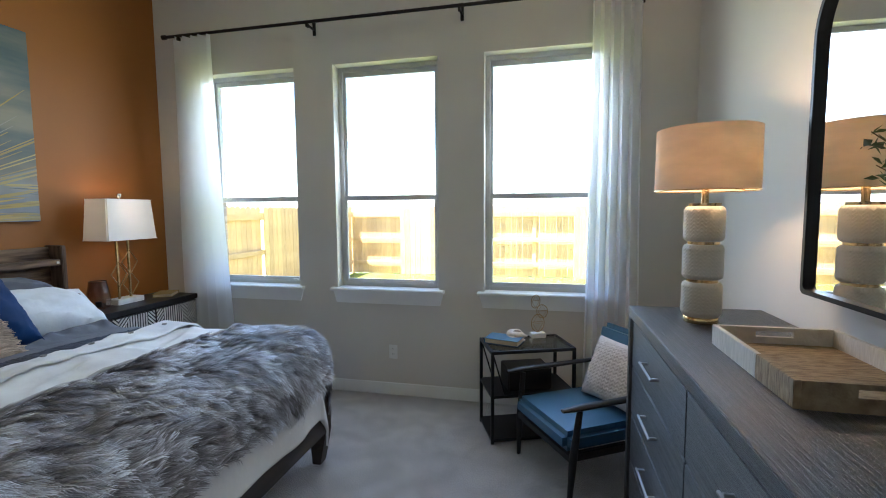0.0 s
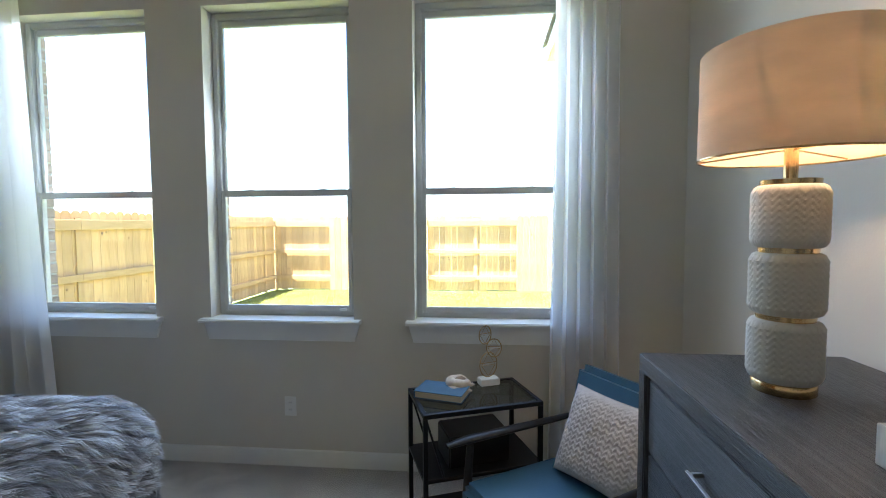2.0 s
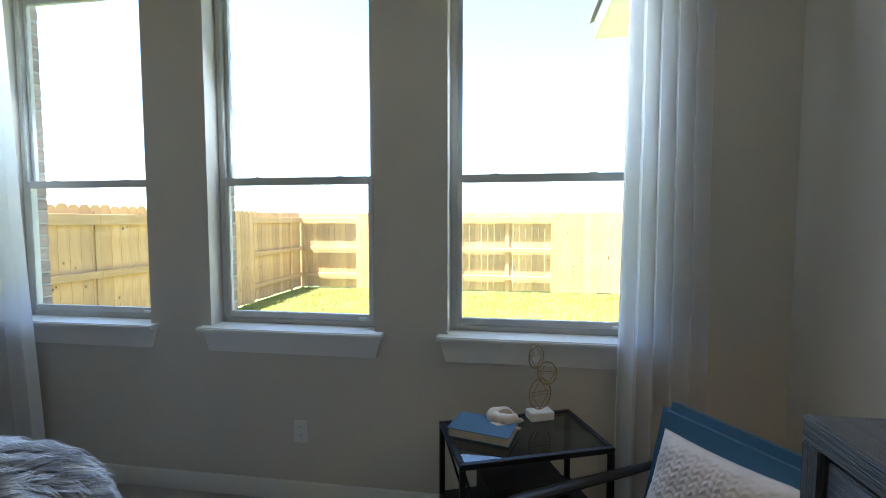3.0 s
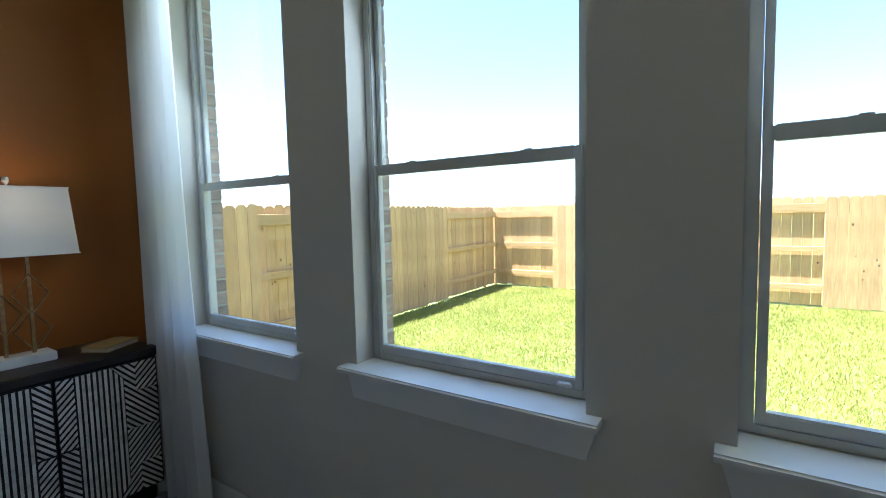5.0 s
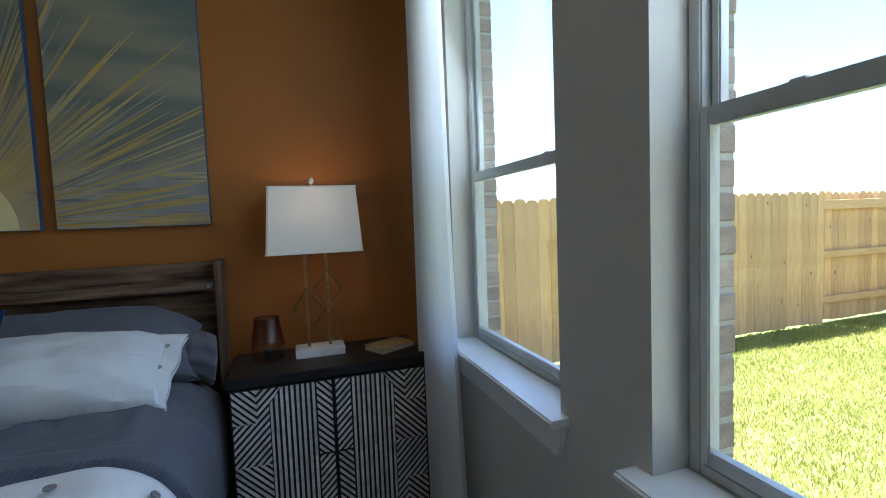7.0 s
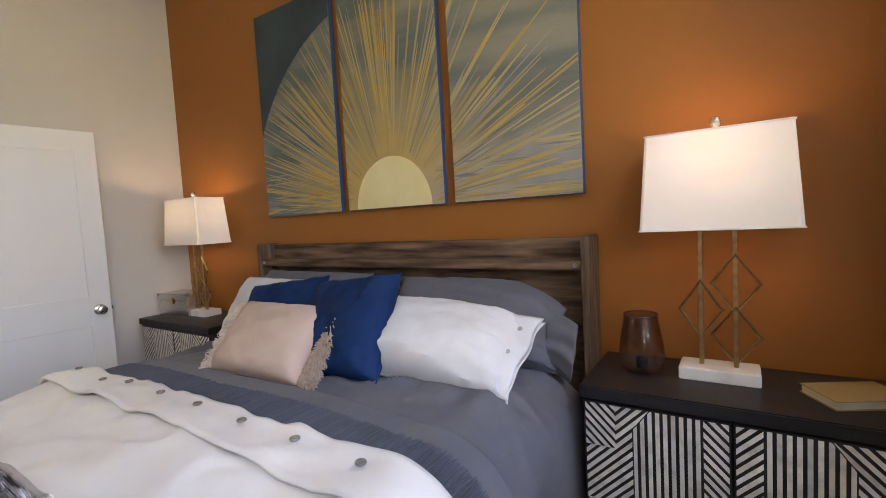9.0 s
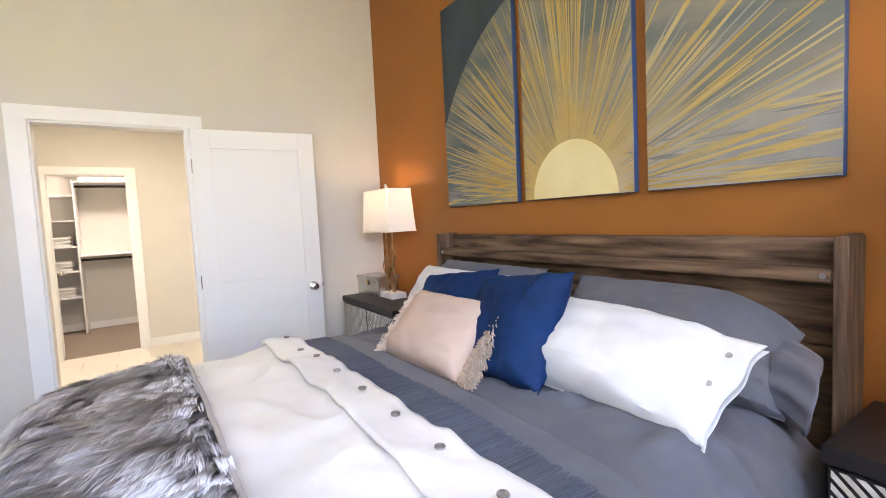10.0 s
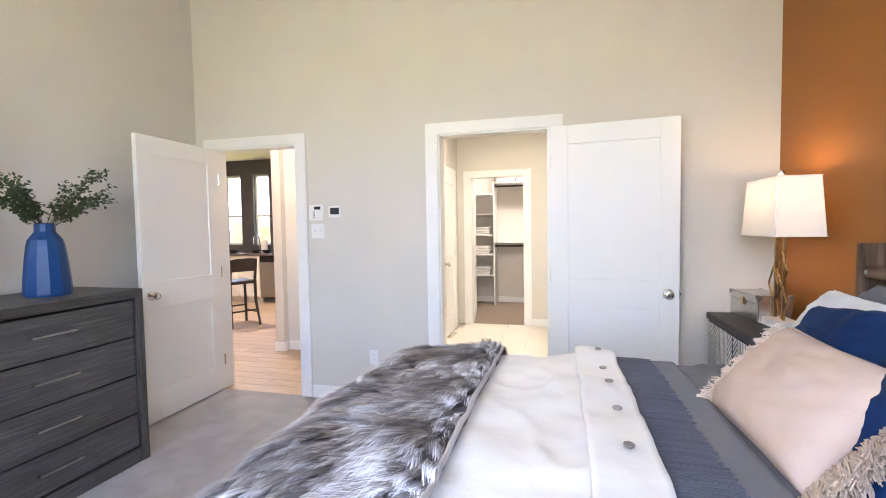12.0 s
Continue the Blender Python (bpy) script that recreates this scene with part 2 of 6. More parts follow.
SLOT = mat("outlet_slot", (0.06, 0.06, 0.06), 0.6, bump=0.0)
PLANK = mat("light_wood_tile", (0.45, 0.34, 0.245), 0.42, col2=(0.35, 0.26, 0.18), scale=4, stretch=(0.8, 7, 7), detail=8, bump=0.1, bscale=30, obrand=0.1)
GROUT = mat("grout", (0.30, 0.25, 0.2), 0.9)
PALEGROUT = mat("pale_grout", (0.60, 0.56, 0.49), 0.9)
TILE = mat("cream_marble_tile", (0.70, 0.65, 0.57), 0.5, col2=(0.66, 0.61, 0.53), scale=3, detail=9, bump=0.0, obrand=0.015)
KWALL = mat("charcoal_paint", (0.075, 0.072, 0.075), 0.7, bump=0.1, bscale=140)
CABWHITE = mat("white_cabinet_paint", (0.76, 0.73, 0.68), 0.4, bump=0.03)
GRANITE = mat("dark_granite", (0.16, 0.13, 0.115), 0.25, col2=(0.05, 0.045, 0.04), scale=90, bump=0.0)
STEEL = mat("stainless_steel", (0.45, 0.42, 0.39), 0.3, metal=1.0, bump=0.05, stretch=(1, 1, 30))
ESPRESSO = mat("espresso_stool_wood", (0.025, 0.016, 0.012), 0.4, bump=0.08, bscale=50)
TOWEL = mat("white_towel", (0.78, 0.76, 0.73), 0.95, bump=0.6, bscale=200)
MIRROR = mat("mirror_silver", (0.90, 0.91, 0.90), 0.02, metal=1.0, col2=(0.90, 0.91, 0.90), bump=0.0)
MIRROR.node_tree.nodes["Principled BSDF"].inputs["Roughness"].default_value = 0.0
for link in list(MIRROR.node_tree.links):
    if link.to_socket.name == "Roughness":
        MIRROR.node_tree.links.remove(link)
CANVAS_EDGE = mat("blue_canvas_edge", (0.03, 0.075, 0.20), 0.7, bump=0.2)
PALEBUTTON = mat("pale_horn_button", (0.42, 0.40, 0.38), 0.4)

# the carpet's pile lies in broad lighter and darker patches
cn, cl_ = CARPET.node_tree.nodes, CARPET.node_tree.links
cb = cn["Principled BSDF"]
old = cb.inputs["Base Color"].links[0].from_socket
pn, pr, ph = cn.new("ShaderNodeTexNoise"), cn.new("ShaderNodeMapRange"), cn.new("ShaderNodeHueSaturation")
pn.inputs["Scale"].default_value, pn.inputs["Detail"].default_value, pn.inputs["Distortion"].default_value = 6.0, 7.0, 0.8
pr.inputs["From Min"].default_value, pr.inputs["From Max"].default_value = 0.35, 0.65
pr.inputs["To Min"].default_value, pr.inputs["To Max"].default_value = 0.84, 1.08
cl_.new(cn["Texture Coordinate"].outputs["Object"], pn.inputs[0])
cl_.new(pn.outputs[0], pr.inputs[0])
cl_.new(pr.outputs[0], ph.inputs["Value"])
cl_.new(old, ph.inputs["Color"])
cl_.new(ph.outputs[0], cb.inputs["Base Color"])


# ---- mesh helpers ----
def B():
    return bmesh.new()


def box(bm, lo, hi, bev=0.0, m=None, seg=2):
    vs = bmesh.ops.create_cube(bm, size=1.0)["verts"]
    c = [(a + b) / 2 for a, b in zip(lo, hi)]
    for v in vs:
        v.co = Vector([c[i] + v.co[i] * (hi[i] - lo[i]) for i in range(3)])
    if bev:
        es = list({e for v in vs for e in v.link_edges})
        r = bmesh.ops.bevel(bm, geom=es, offset=bev, segments=seg, affect="EDGES", clamp_overlap=True)
        vs = list({v for f in r["faces"] for v in f.verts} | {v for v in vs if v.is_valid})
    if m is not None:
        bmesh.ops.transform(bm, matrix=m, verts=vs)
    return vs


def tube(bm, pts, r, seg=8, closed=False, cap=True):
    pts = [Vector(p) for p in pts]
    k = len(pts)
    rs = r if isinstance(r, (list, tuple)) else [r] * k
    rings, up = [], None
    for i, p in enumerate(pts):
        a, b = (pts[i - 1], pts[(i + 1) % k]) if closed else (pts[max(i - 1, 0)], pts[min(i + 1, k - 1)])
        d = (b - a).normalized()
        if up is None:
            up = d.orthogonal().normalized()
        up = (up - d * up.dot(d)).normalized()
        s = d.cross(up)
        rings.append([bm.verts.new(p + rs[i] * (math.cos(t) * up + math.sin(t) * s)) for t in (2 * math.pi * j / seg for j in range(seg))])
    for i in range(k if closed else k - 1):
        a, b = rings[i], rings[(i + 1) % k]
        for j in range(seg):
            bm.faces.new((a[j], a[(j + 1) % seg], b[(j + 1) % seg], b[j]))
    if cap and not closed:
        bm.faces.new(rings[0][::-1])
        bm.faces.new(rings[-1])


def lathe(bm, prof, seg=32, at=(0, 0, 0), relief=None):
    rings = []
    for r, z in prof:
        ring = []
        for j in range(seg):
            a = 2 * math.pi * j / seg
            q = r + (relief(a, z) if relief and r > 0.02 else 0)
            ring.append(bm.verts.new((at[0] + q * math.cos(a), at[1] + q * math.sin(a), at[2] + z)))
        rings.append(ring)
    for a, b in zip(rings, rings[1:]):
        for j in range(seg):
            bm.faces.new((a[j], a[(j + 1) % seg], b[(j + 1) % seg], b[j]))
    if prof[0][0] > 1e-4:
        bm.faces.new(rings[0][::-1])
    if prof[-1][0] > 1e-4:
        bm.faces.new(rings[-1])


def grid(bm, nu, nv, f):
    vs = [[bm.verts.new(f(i / nu, j / nv)) for j in range(nv + 1)] for i in range(nu + 1)]
    for i in range(nu):
        for j in range(nv):
            bm.faces.new((vs[i][j], vs[i + 1][j], vs[i + 1][j + 1], vs[i][j + 1]))
    return vs


def prism(bm, poly, depth, place):
    """A flat polygon of (u, v), made solid by depth; place(u, v, w) gives the point."""
    a = [bm.verts.new(place(u, v, 0)) for u, v in poly]
    b = [bm.verts.new(place(u, v, depth)) for u, v in poly]
    k = len(poly)
    bm.faces.new(b)
    bm.faces.new(a[::-1])
    for i in range(k):
        bm.faces.new((a[i], a[(i + 1) % k], b[(i + 1) % k], b[i]))


def mesh_of(name, bm, material, smooth=False):
    bmesh.ops.recalc_face_normals(bm, faces=bm.faces[:])
    me = bpy.data.meshes.new(name)
    bm.to_mesh(me)
    bm.free()
    me.materials.append(material)
    if smooth:
        me.shade_smooth()
        me.set_sharp_from_angle(angle=radians(42))
    return me


def part(name, bm, material, parent, label="", smooth=False):
    ob = new(name, mesh_of(name, bm, material, smooth))
    ob.parent = parent
    if label:
        ob["label"] = label
    return ob


def solo(name, bm, material, label, category, smooth=False, kind="", group="", at=None):
    ob = new(name, mesh_of(name, bm, material, smooth))
    if at is not None:
        ob.matrix_basis = at
    return tagged(ob, label, category, group, kind)


def thing(name, at, label, category, group="", kind=""):
    ob = new(name)
    ob.empty_display_size = 0.1
    ob.matrix_basis = at
    return tagged(ob, label, category, group, kind)


def clip(poly, n, d):
    """The part of a convex polygon where n . p <= d."""
    out = []
    for i, p in enumerate(poly):
        q = poly[(i + 1) % len(poly)]
        a, b = n[0] * p[0] + n[1] * p[1] - d, n[0] * q[0] + n[1] * q[1] - d
        if a <= 0:
            out.append(p)
        if a * b < 0:
            s = a / (a - b)
            out.append((p[0] + s * (q[0] - p[0]), p[1] + s * (q[1] - p[1])))
    return out


def wob(x, y, z=0.0, s=1.0):
    return noise.noise(Vector((x * s, y * s, z * s)))


def wall_boxes(bm, along, lo, hi, holes):
    """A wall box from lo to hi with holes (a0, a1, z0, z1) cut through, along axis 0 or 1."""
    cuts = sorted({lo[along], hi[along], *[h[0] for h in holes], *[h[1] for h in holes]})
    for a, b in zip(cuts, cuts[1:]):
        spans, z = [], lo[2]
        for h in sorted((h for h in holes if h[0] <= a + 1e-6 and h[1] >= b - 1e-6), key=lambda h: h[2]):
            if h[2] > z:
                spans.append((z, h[2]))
            z = h[3]
        if z < hi[2]:
            spans.append((z, hi[2]))
        for z0, z1 in spans:
            p, q = list(lo), list(hi)
            p[along], q[along], p[2], q[2] = a, b, z0, z1
            box(bm, p, q)
    bmesh.ops.remove_doubles(bm, verts=bm.verts[:], dist=1e-5)


# ---- the room ----
XW, XE, YS, YN, ZC = -3.15, 1.16, -0.815, 3.25, 3.38
WZ0, WZ1 = 0.868, 2.645
WINDOWS = [(-2.684, -1.828), (-1.486, -0.630), (-0.280, 0.576)]
D1, D2, DZ = (0.205, 0.985), (-1.765, -0.962), 2.045

bm = B()
box(bm, (XW - 0.1, YS, -0.2), (XE + 0.1, YN + 0.1, 0.0))
solo("floor", bm, CARPET, "grey-beige speckled cut-pile carpet", "floor", kind="structure")
bm = B()
wall_boxes(bm, 0, (XW - 0.12, YN, 0), (XE + 0.12, YN + 0.155, ZC), [(a, b, WZ0, WZ1) for a, b in WINDOWS])
solo("wall_north", bm, WALL, "greige painted wall with three tall windows", "wall", kind="structure")
bm = B()
box(bm, (XW - 0.12, YS - 0.12, 0), (XW, YN, ZC))
solo("wall_west", bm, ORANGE, "burnt orange painted accent wall", "wall", kind="structure")
bm = B()
box(bm, (XE, YS - 0.12, 0), (XE + 0.12, YN, ZC))
solo("wall_east", bm, WALL, "greige painted wall behind the dresser", "wall", kind="structure")
bm = B()
wall_boxes(bm, 0, (XW, YS - 0.12, 0), (XE, YS, ZC), [(*D1, 0, DZ), (*D2, 0, DZ)])
solo("wall_south", bm, WALL, "greige painted wall with two doorways", "wall", kind="structure")
bm = B()
box(bm, (XW - 0.12, YS - 0.12, ZC), (XE + 0.12, YN + 0.155, ZC + 0.12))
solo("ceiling", bm, CEIL, "plain white painted ceiling", "ceiling", kind="structure")


def baseboard(a, b, y0, y1, axis):
    bm = B()
    lo, hi = ((a, y0, 0), (b, y1, 0.10)) if axis == 0 else ((y0, a, 0), (y1, b, 0.10))
    box(bm, lo, hi, 0.004)
    return solo("baseboard", bm, TRIM, "white painted flat baseboard", "baseboard", kind="structure")


baseboard(XW + 0.016, XE - 0.016, YN - 0.015, YN, 0)
baseboard(YS, YN, XW, XW + 0.015, 1)
baseboard(YS, YN, XE - 0.015, XE, 1)
baseboard(D2[1] + 0.09, D1[0] - 0.09, YS, YS + 0.015, 0)
baseboard(XW + 0.016, D2[0] - 0.09, YS, YS + 0.015, 0)


def window(index, x0, x1):
    w = thing("window_%d" % index, pose(0, 0, 0), "tall single-hung white vinyl window", "window", "bedroom windows", "structure")
    y0, y1 = 3.345, 3.398
    mid = 1.595
    for nm, lo, hi in (("frame_jamb", (x0, y0, WZ0), (x0 + 0.032, y1, WZ1)), ("frame_jamb", (x1 - 0.032, y0, WZ0), (x1, y1, WZ1)),
                       ("frame_head", (x0 + 0.032, y0, WZ1 - 0.034), (x1 - 0.032, y1, WZ1)), ("frame_foot", (x0 + 0.032, y0, WZ0), (x1 - 0.032, y1, WZ0 + 0.03))):
        bm = B()
        box(bm, lo, hi, 0.004)
        part(nm, bm, VINYL, w)
    a, b = x0 + 0.034, x1 - 0.034
    # the lower sash sits nearer to the room than the upper one
    for nm, ya, yb, z0, z1, t in (("lower_sash", 3.338, 3.364, WZ0 + 0.032, mid + 0.02, 0.022), ("upper_sash", 3.368, 3.394, mid - 0.012, WZ1 - 0.036, 0.02)):
        bm = B()
        for lo, hi in (((a, ya, z0), (a + t, yb, z1)), ((b - t, ya, z0), (b, yb, z1)), ((a + t, ya, z0), (b - t, yb, z0 + t + 0.008)), ((a + t, ya, z1 - t - 0.016), (b - t, yb, z1))):
            box(bm, lo, hi, 0.003)
        s = part(nm, bm, VINYL, w)
        bm = B()
        box(bm, (a + t, (ya + yb) / 2 - 0.002, z0 + t), (b - t, (ya + yb) / 2 + 0.002, z1 - t))
        g = part("pane", bm, GLASS, s, "clear glass")
        g.visible_shadow = False
    for fx in (0.22, 0.78):
        bm = B()
        cx = a + (b - a) * fx
        box(bm, (cx - 0.022, 3.345, mid + 0.012), (cx + 0.022, 3.363, mid + 0.0225), 0.002)
        box(bm, (cx - 0.006, 3.342, mid + 0.02), (cx + 0.02, 3.352, mid + 0.025), 0.001)
        part("sash_lock", bm, VINYL, w)
    bm = B()
    box(bm, (b - 0.075, 3.325, WZ0 + 0.034), (b - 0.03, 3.337, WZ0 + 0.046), 0.003)
    box(bm, (b - 0.072, 3.316, WZ0 + 0.046), (b - 0.033, 3.337, WZ0 + 0.05), 0.002)
    part("lift_tab", bm, PLASTIC, w)
    # stool and apron
    bm = B()
    edge = [(x0 - 0.045, 3.188), (x1 + 0.045, 3.188), (x1 + 0.045, YN - 0.001), (x1 - 0.001, YN - 0.001), (x1 - 0.001, 3.337), (x0 + 0.001, 3.337), (x0 + 0.001, YN - 0.001), (x0 - 0.045, YN - 0.001)]
    prism(bm, edge, 0.022, lambda u, v, d: (u, v, WZ0 - 0.02 + d))
    bmesh.ops.bevel(bm, geom=[e for e in bm.edges if min(v.co.y for v in e.verts) < 3.19 and abs(e.verts[0].co.z - e.verts[1].co.z) < 0.001 and max(v.co.y for v in e.verts) < 3.19], offset=0.006, segments=3, affect="EDGES")
    part("window_sill", bm, TRIM, w, "white painted sill board")
    bm = B()
    prism(bm, [(x0 - 0.035, WZ0 - 0.021), (x1 + 0.035, WZ0 - 0.021), (x1 + 0.006, WZ0 - 0.122), (x0 - 0.006, WZ0 - 0.122)], 0.017, lambda u, v, d: (u, YN - d, v))
    part("apron", bm, TRIM, w, "white painted apron board")


for i, (a, b) in enumerate(WINDOWS):
    window(i + 1, a, b)


def casing(x0, x1, y, out):
    """Door trim round an opening, and the jamb boards in it."""
    t = thing("trim", pose(0, 0, 0), "flat white painted door casing", "door casing", "door casings", "structure")
    w, ya, yb = 0.088, min(y, y + out), max(y, y + out)
    for nm, lo, hi in (("side_casing", (x0 - w, ya, 0), (x0 + 0.006, yb, DZ - 0.006)), ("side_casing", (x1 - 0.006, ya, 0), (x1 + w, yb, DZ - 0.006)), ("head_casing", (x0 - w, ya, DZ - 0.006), (x1 + w, yb, DZ + 0.075))):
        bm = B()
        box(bm, lo, hi, 0.003)
        part(nm, bm, TRIM, t)
    return t


def jambs(t, x0, x1, ya, yb, z1):
    for nm, lo, hi in (("jamb", (x0, ya, 0), (x0 + 0.018, yb, z1)), ("jamb", (x1 - 0.018, ya, 0), (x1, yb, z1)), ("head_jamb", (x0 + 0.018, ya, z1 - 0.018), (x1 - 0.018, yb, z1))):
        bm = B()
        box(bm, lo, hi, 0.002)
        part(nm, bm, TRIM, t)


t1 = casing(*D1, YS, 0.018)
jambs(t1, *D1, YS - 0.119, YS - 0.001, DZ)
t2 = casing(*D2, YS, 0.018)
jambs(t2, *D2, YS - 0.119, YS - 0.001, DZ)
casing(*D2, YS - 0.12, -0.018)
casing(*D1, YS - 0.12, -0.018)


def door(index, at, w, label, knob_side=1, h=2.018, hinges=True):
    """A two-panel door leaf; local x runs from the hinge to the free edge, y is its thickness."""
    d = thing("door_%d" % index, at, label, "door", "", "structure")
    t, st, k = 0.035, 0.115, 0.0125
    zs = [(0.0, 0.22), (0.80, 0.99), (h - 0.125, h)]
    for nm, lo, hi in (("stile", (0, 0, 0), (st, t, h)), ("stile", (w - st, 0, 0), (w, t, h)), *(("rail", (st, 0, a), (w - st, t, b)) for a, b in zs)):
        bm = B()
        box(bm, lo, hi, 0.0015, seg=1)
        part(nm, bm, DOOR, d)
    for a, b in ((0.22, 0.80), (0.99, h - 0.125)):
        bm = B()
        box(bm, (st, k, a), (w - st, t - k, b))
        part("panel", bm, DOOR, d)
    for s in (1, -1):
        bm = B()
        prof = [(0.033, 0.0), (0.033, 0.006), (0.026, 0.010), (0.011, 0.014), (0.011, 0.034), (0.020, 0.038), (0.0275, 0.050), (0.0285, 0.058), (0.024, 0.068), (0.012, 0.072), (0.011, 0.069), (0.0, 0.069)]
        lathe(bm, prof, 24)
        y = t if s > 0 else 0.0
        bmesh.ops.transform(bm, matrix=pose(w - 0.065, y, 0.90, -90 * s, 0, 0), verts=bm.verts[:])
        part("knob", bm, CHROME, d, "round satin nickel knob", True)
    if hinges:
        for z in (0.25, 1.0, 1.78):
            bm = B()
            tube(bm, [(0.0, t + 0.004, z - 0.045), (0.0, t + 0.004, z + 0.045)], 0.006, 8)
            part("hinge", bm, CHROME, d, "nickel hinge", True)
    bm = B()
    box(bm, (w, 0.006, 0.87), (w + 0.002, 0.029, 0.93))
    box(bm, (w + 0.002, 0.011, 0.89), (w + 0.011, 0.024, 0.91), 0.002)
    part("latch", bm, CHROME, d, "nickel latch plate")
    return d


# the hall door stands open square to its wall; the bath door is folded back along its wall
door(1, pose(0.985, YS + 0.005, 0.012, 0, 0, 91), 0.77, "white two-panel door standing open beside the dresser")
door(2, pose(-1.772, YS + 0.057, 0.012, 0, 0, 175.5), 0.795, "white two-panel door folded back against the wall")


# ---- the bed ----
BY0, BY1, BX0, BX1 = 0.265, 2.252, -3.0, -1.055
BYC = 1.2485
bed = thing("bed", pose(0, 0, 0), "king bed with a weathered plank headboard with a ledge", "bed")
for y0, y1 in ((BY0, BY0 + 0.032), (BY1 - 0.032, BY1)):
    bm = B()
    box(bm, (-3.13, y0, 0), (-2.985, y1, 1.272), 0.004)
    part("headboard_post", bm, BARNPOST, bed)
for z0, z1 in ((0.30, 0.62), (0.623, 0.94), (0.943, 1.145), (1.148, 1.262)):
    bm = B()
    box(bm, (-3.125, BY0 + 0.033, z0), (-3.085, BY1 - 0.033, z1), 0.004)
    part("headboard_plank", bm, BARNWOOD, bed)
bm = B()
box(bm, (-3.084, BY0 + 0.0335, 1.140), (-2.992, BY1 - 0.0335, 1.182), 0.004)
part("ledge", bm, BARNWOOD, bed)
for y in (BY0 + 0.06, BY1 - 0.055):
    bm = B()
    tube(bm, [(-2.992, y, 1.161), (-2.987, y, 1.161)], 0.009, 12)
    part("bolt", bm, PEWTER, bed, "round metal bolt head", True)
for y0, y1 in ((BY0 + 0.02, BY0 + 0.055), (BY1 - 0.055, BY1 - 0.02)):
    bm = B()
    box(bm, (-2.984, y0, 0.20), (BX1 - 0.04, y1, 0.42), 0.004)
    part("side_rail", bm, DARKWOOD, bed)
bm = B()
box(bm, (BX1 - 0.04, BY0 + 0.02, 0.20), (BX1, BY1 - 0.02, 0.42), 0.004)
part("foot_rail", bm, DARKWOOD, bed)
for y in (BY0 + 0.05, BY1 - 0.05):
    bm = B()
    prism(bm, [(-0.045, 0.0), (0.005, 0.0), (0.045, 0.2), (-0.06, 0.2)], 0.07, lambda u, v, d: (BX1 - 0.05 + u, y - 0.035 + d, v))
    part("leg", bm, DARKWOOD, bed)
bm = B()
box(bm, (-2.97, BY0 + 0.06, 0.36), (BX1 - 0.15, BY1 - 0.06, 0.70), 0.05, seg=4)
solo("mattress", bm, WHITEPIL, "thick white mattress on the bed frame", "mattress", True)


def drape(sx, sy, lift=0.0, half=0.995, r=0.21, top=0.775):
    """A point of cloth on the bed: sx from the headboard, sy across from the middle. Round the corner of the foot it falls in one bend."""
    fy, fx = half + lift - r, 1.925 + lift - r
    ay, ax = max(abs(sy) - fy, 0.0), max(sx - fx, 0.0)
    sg = 1 if sy >= 0 else -1
    ln = math.hypot(ax, ay)
    x, y, z = min(sx, fx), max(min(sy, fy), -fy), 0.0
    if ln > 0:
        t = ln / r
        if t <= math.pi / 2:
            out, z = r * math.sin(t), -r * (1 - math.cos(t))
        else:
            over = ln - r * math.pi / 2
            out, z = r + 0.02 * over, -r - over
        x += out * ax / ln
        y += sg * out * ay / ln
    crown = 0.03 * (1 - min(abs(sy) / half, 1) ** 2)
    # the foot sinks a little away from the windows
    crown -= 0.045 * min(max((sx - 1.1) / 0.6, 0.0), 1.0) * min(max((0.8 - sy) / 1.3, 0.0), 1.0)
    return Vector((-2.98 + x, BYC + y, top + lift + crown + max(z, -0.75)))


def wrinkle(sx, sy, wr, ws, seed):
    """Height of soft folds with a few sharper creases."""
    crease = max(1 - abs(wob(sx * 1.4 + 0.3 * sy, sy * 0.9, seed + 2, ws * 1.1)) * 2.2, 0) ** 2
    return wr * wob(sx, sy * 0.7, seed, ws) + wr * 0.5 * wob(sx, sy, seed + 5, ws * 2.7) + wr * 0.55 * crease + 0.012 * wob(sx * 0.5, sy * 0.8, seed + 9, 2.2)


def puff(sx, sy):
    return wrinkle(sx, sy, 0.020, 4.0, 4.0)


def cloth(name, s0, s1, t0, t1, lift, material, label, category, nu, nv, wr=0.006, ws=5.0, thick=0.012, seed=0.0, calm=9.0):
    """A sheet of cloth over the bed; its folds die away beyond calm."""
    def f(u, v):
        sx, sy = s0 + (s1 - s0) * u, t0 + (t1 - t0) * v
        p = drape(sx, sy, lift)
        side = max(abs(sy) - 0.9, 0) * 2 + max(sx - 2.05, 0) * 2
        p.z += wrinkle(sx, sy, wr * max(min((calm - sx) / 0.18, 1.0), 0.12), ws, seed)
        if side > 0:
            q = 0.03 * min(side, 1) * wob(sx * 3 if abs(sy) > 0.9 else sy * 3, 0.3, seed, 1.5)
            p.y += q * (1 if sy > 0.9 else -1 if sy < -0.9 else 0)
            p.x += q if sx > 2.05 else 0
        return p
    bm = B()
    grid(bm, nu, nv, f)
    ob = solo(name, bm, material, label, category, True)
    sol = ob.modifiers.new("thickness", "SOLIDIFY")
    sol.thickness, sol.offset = thick, -1
    return ob


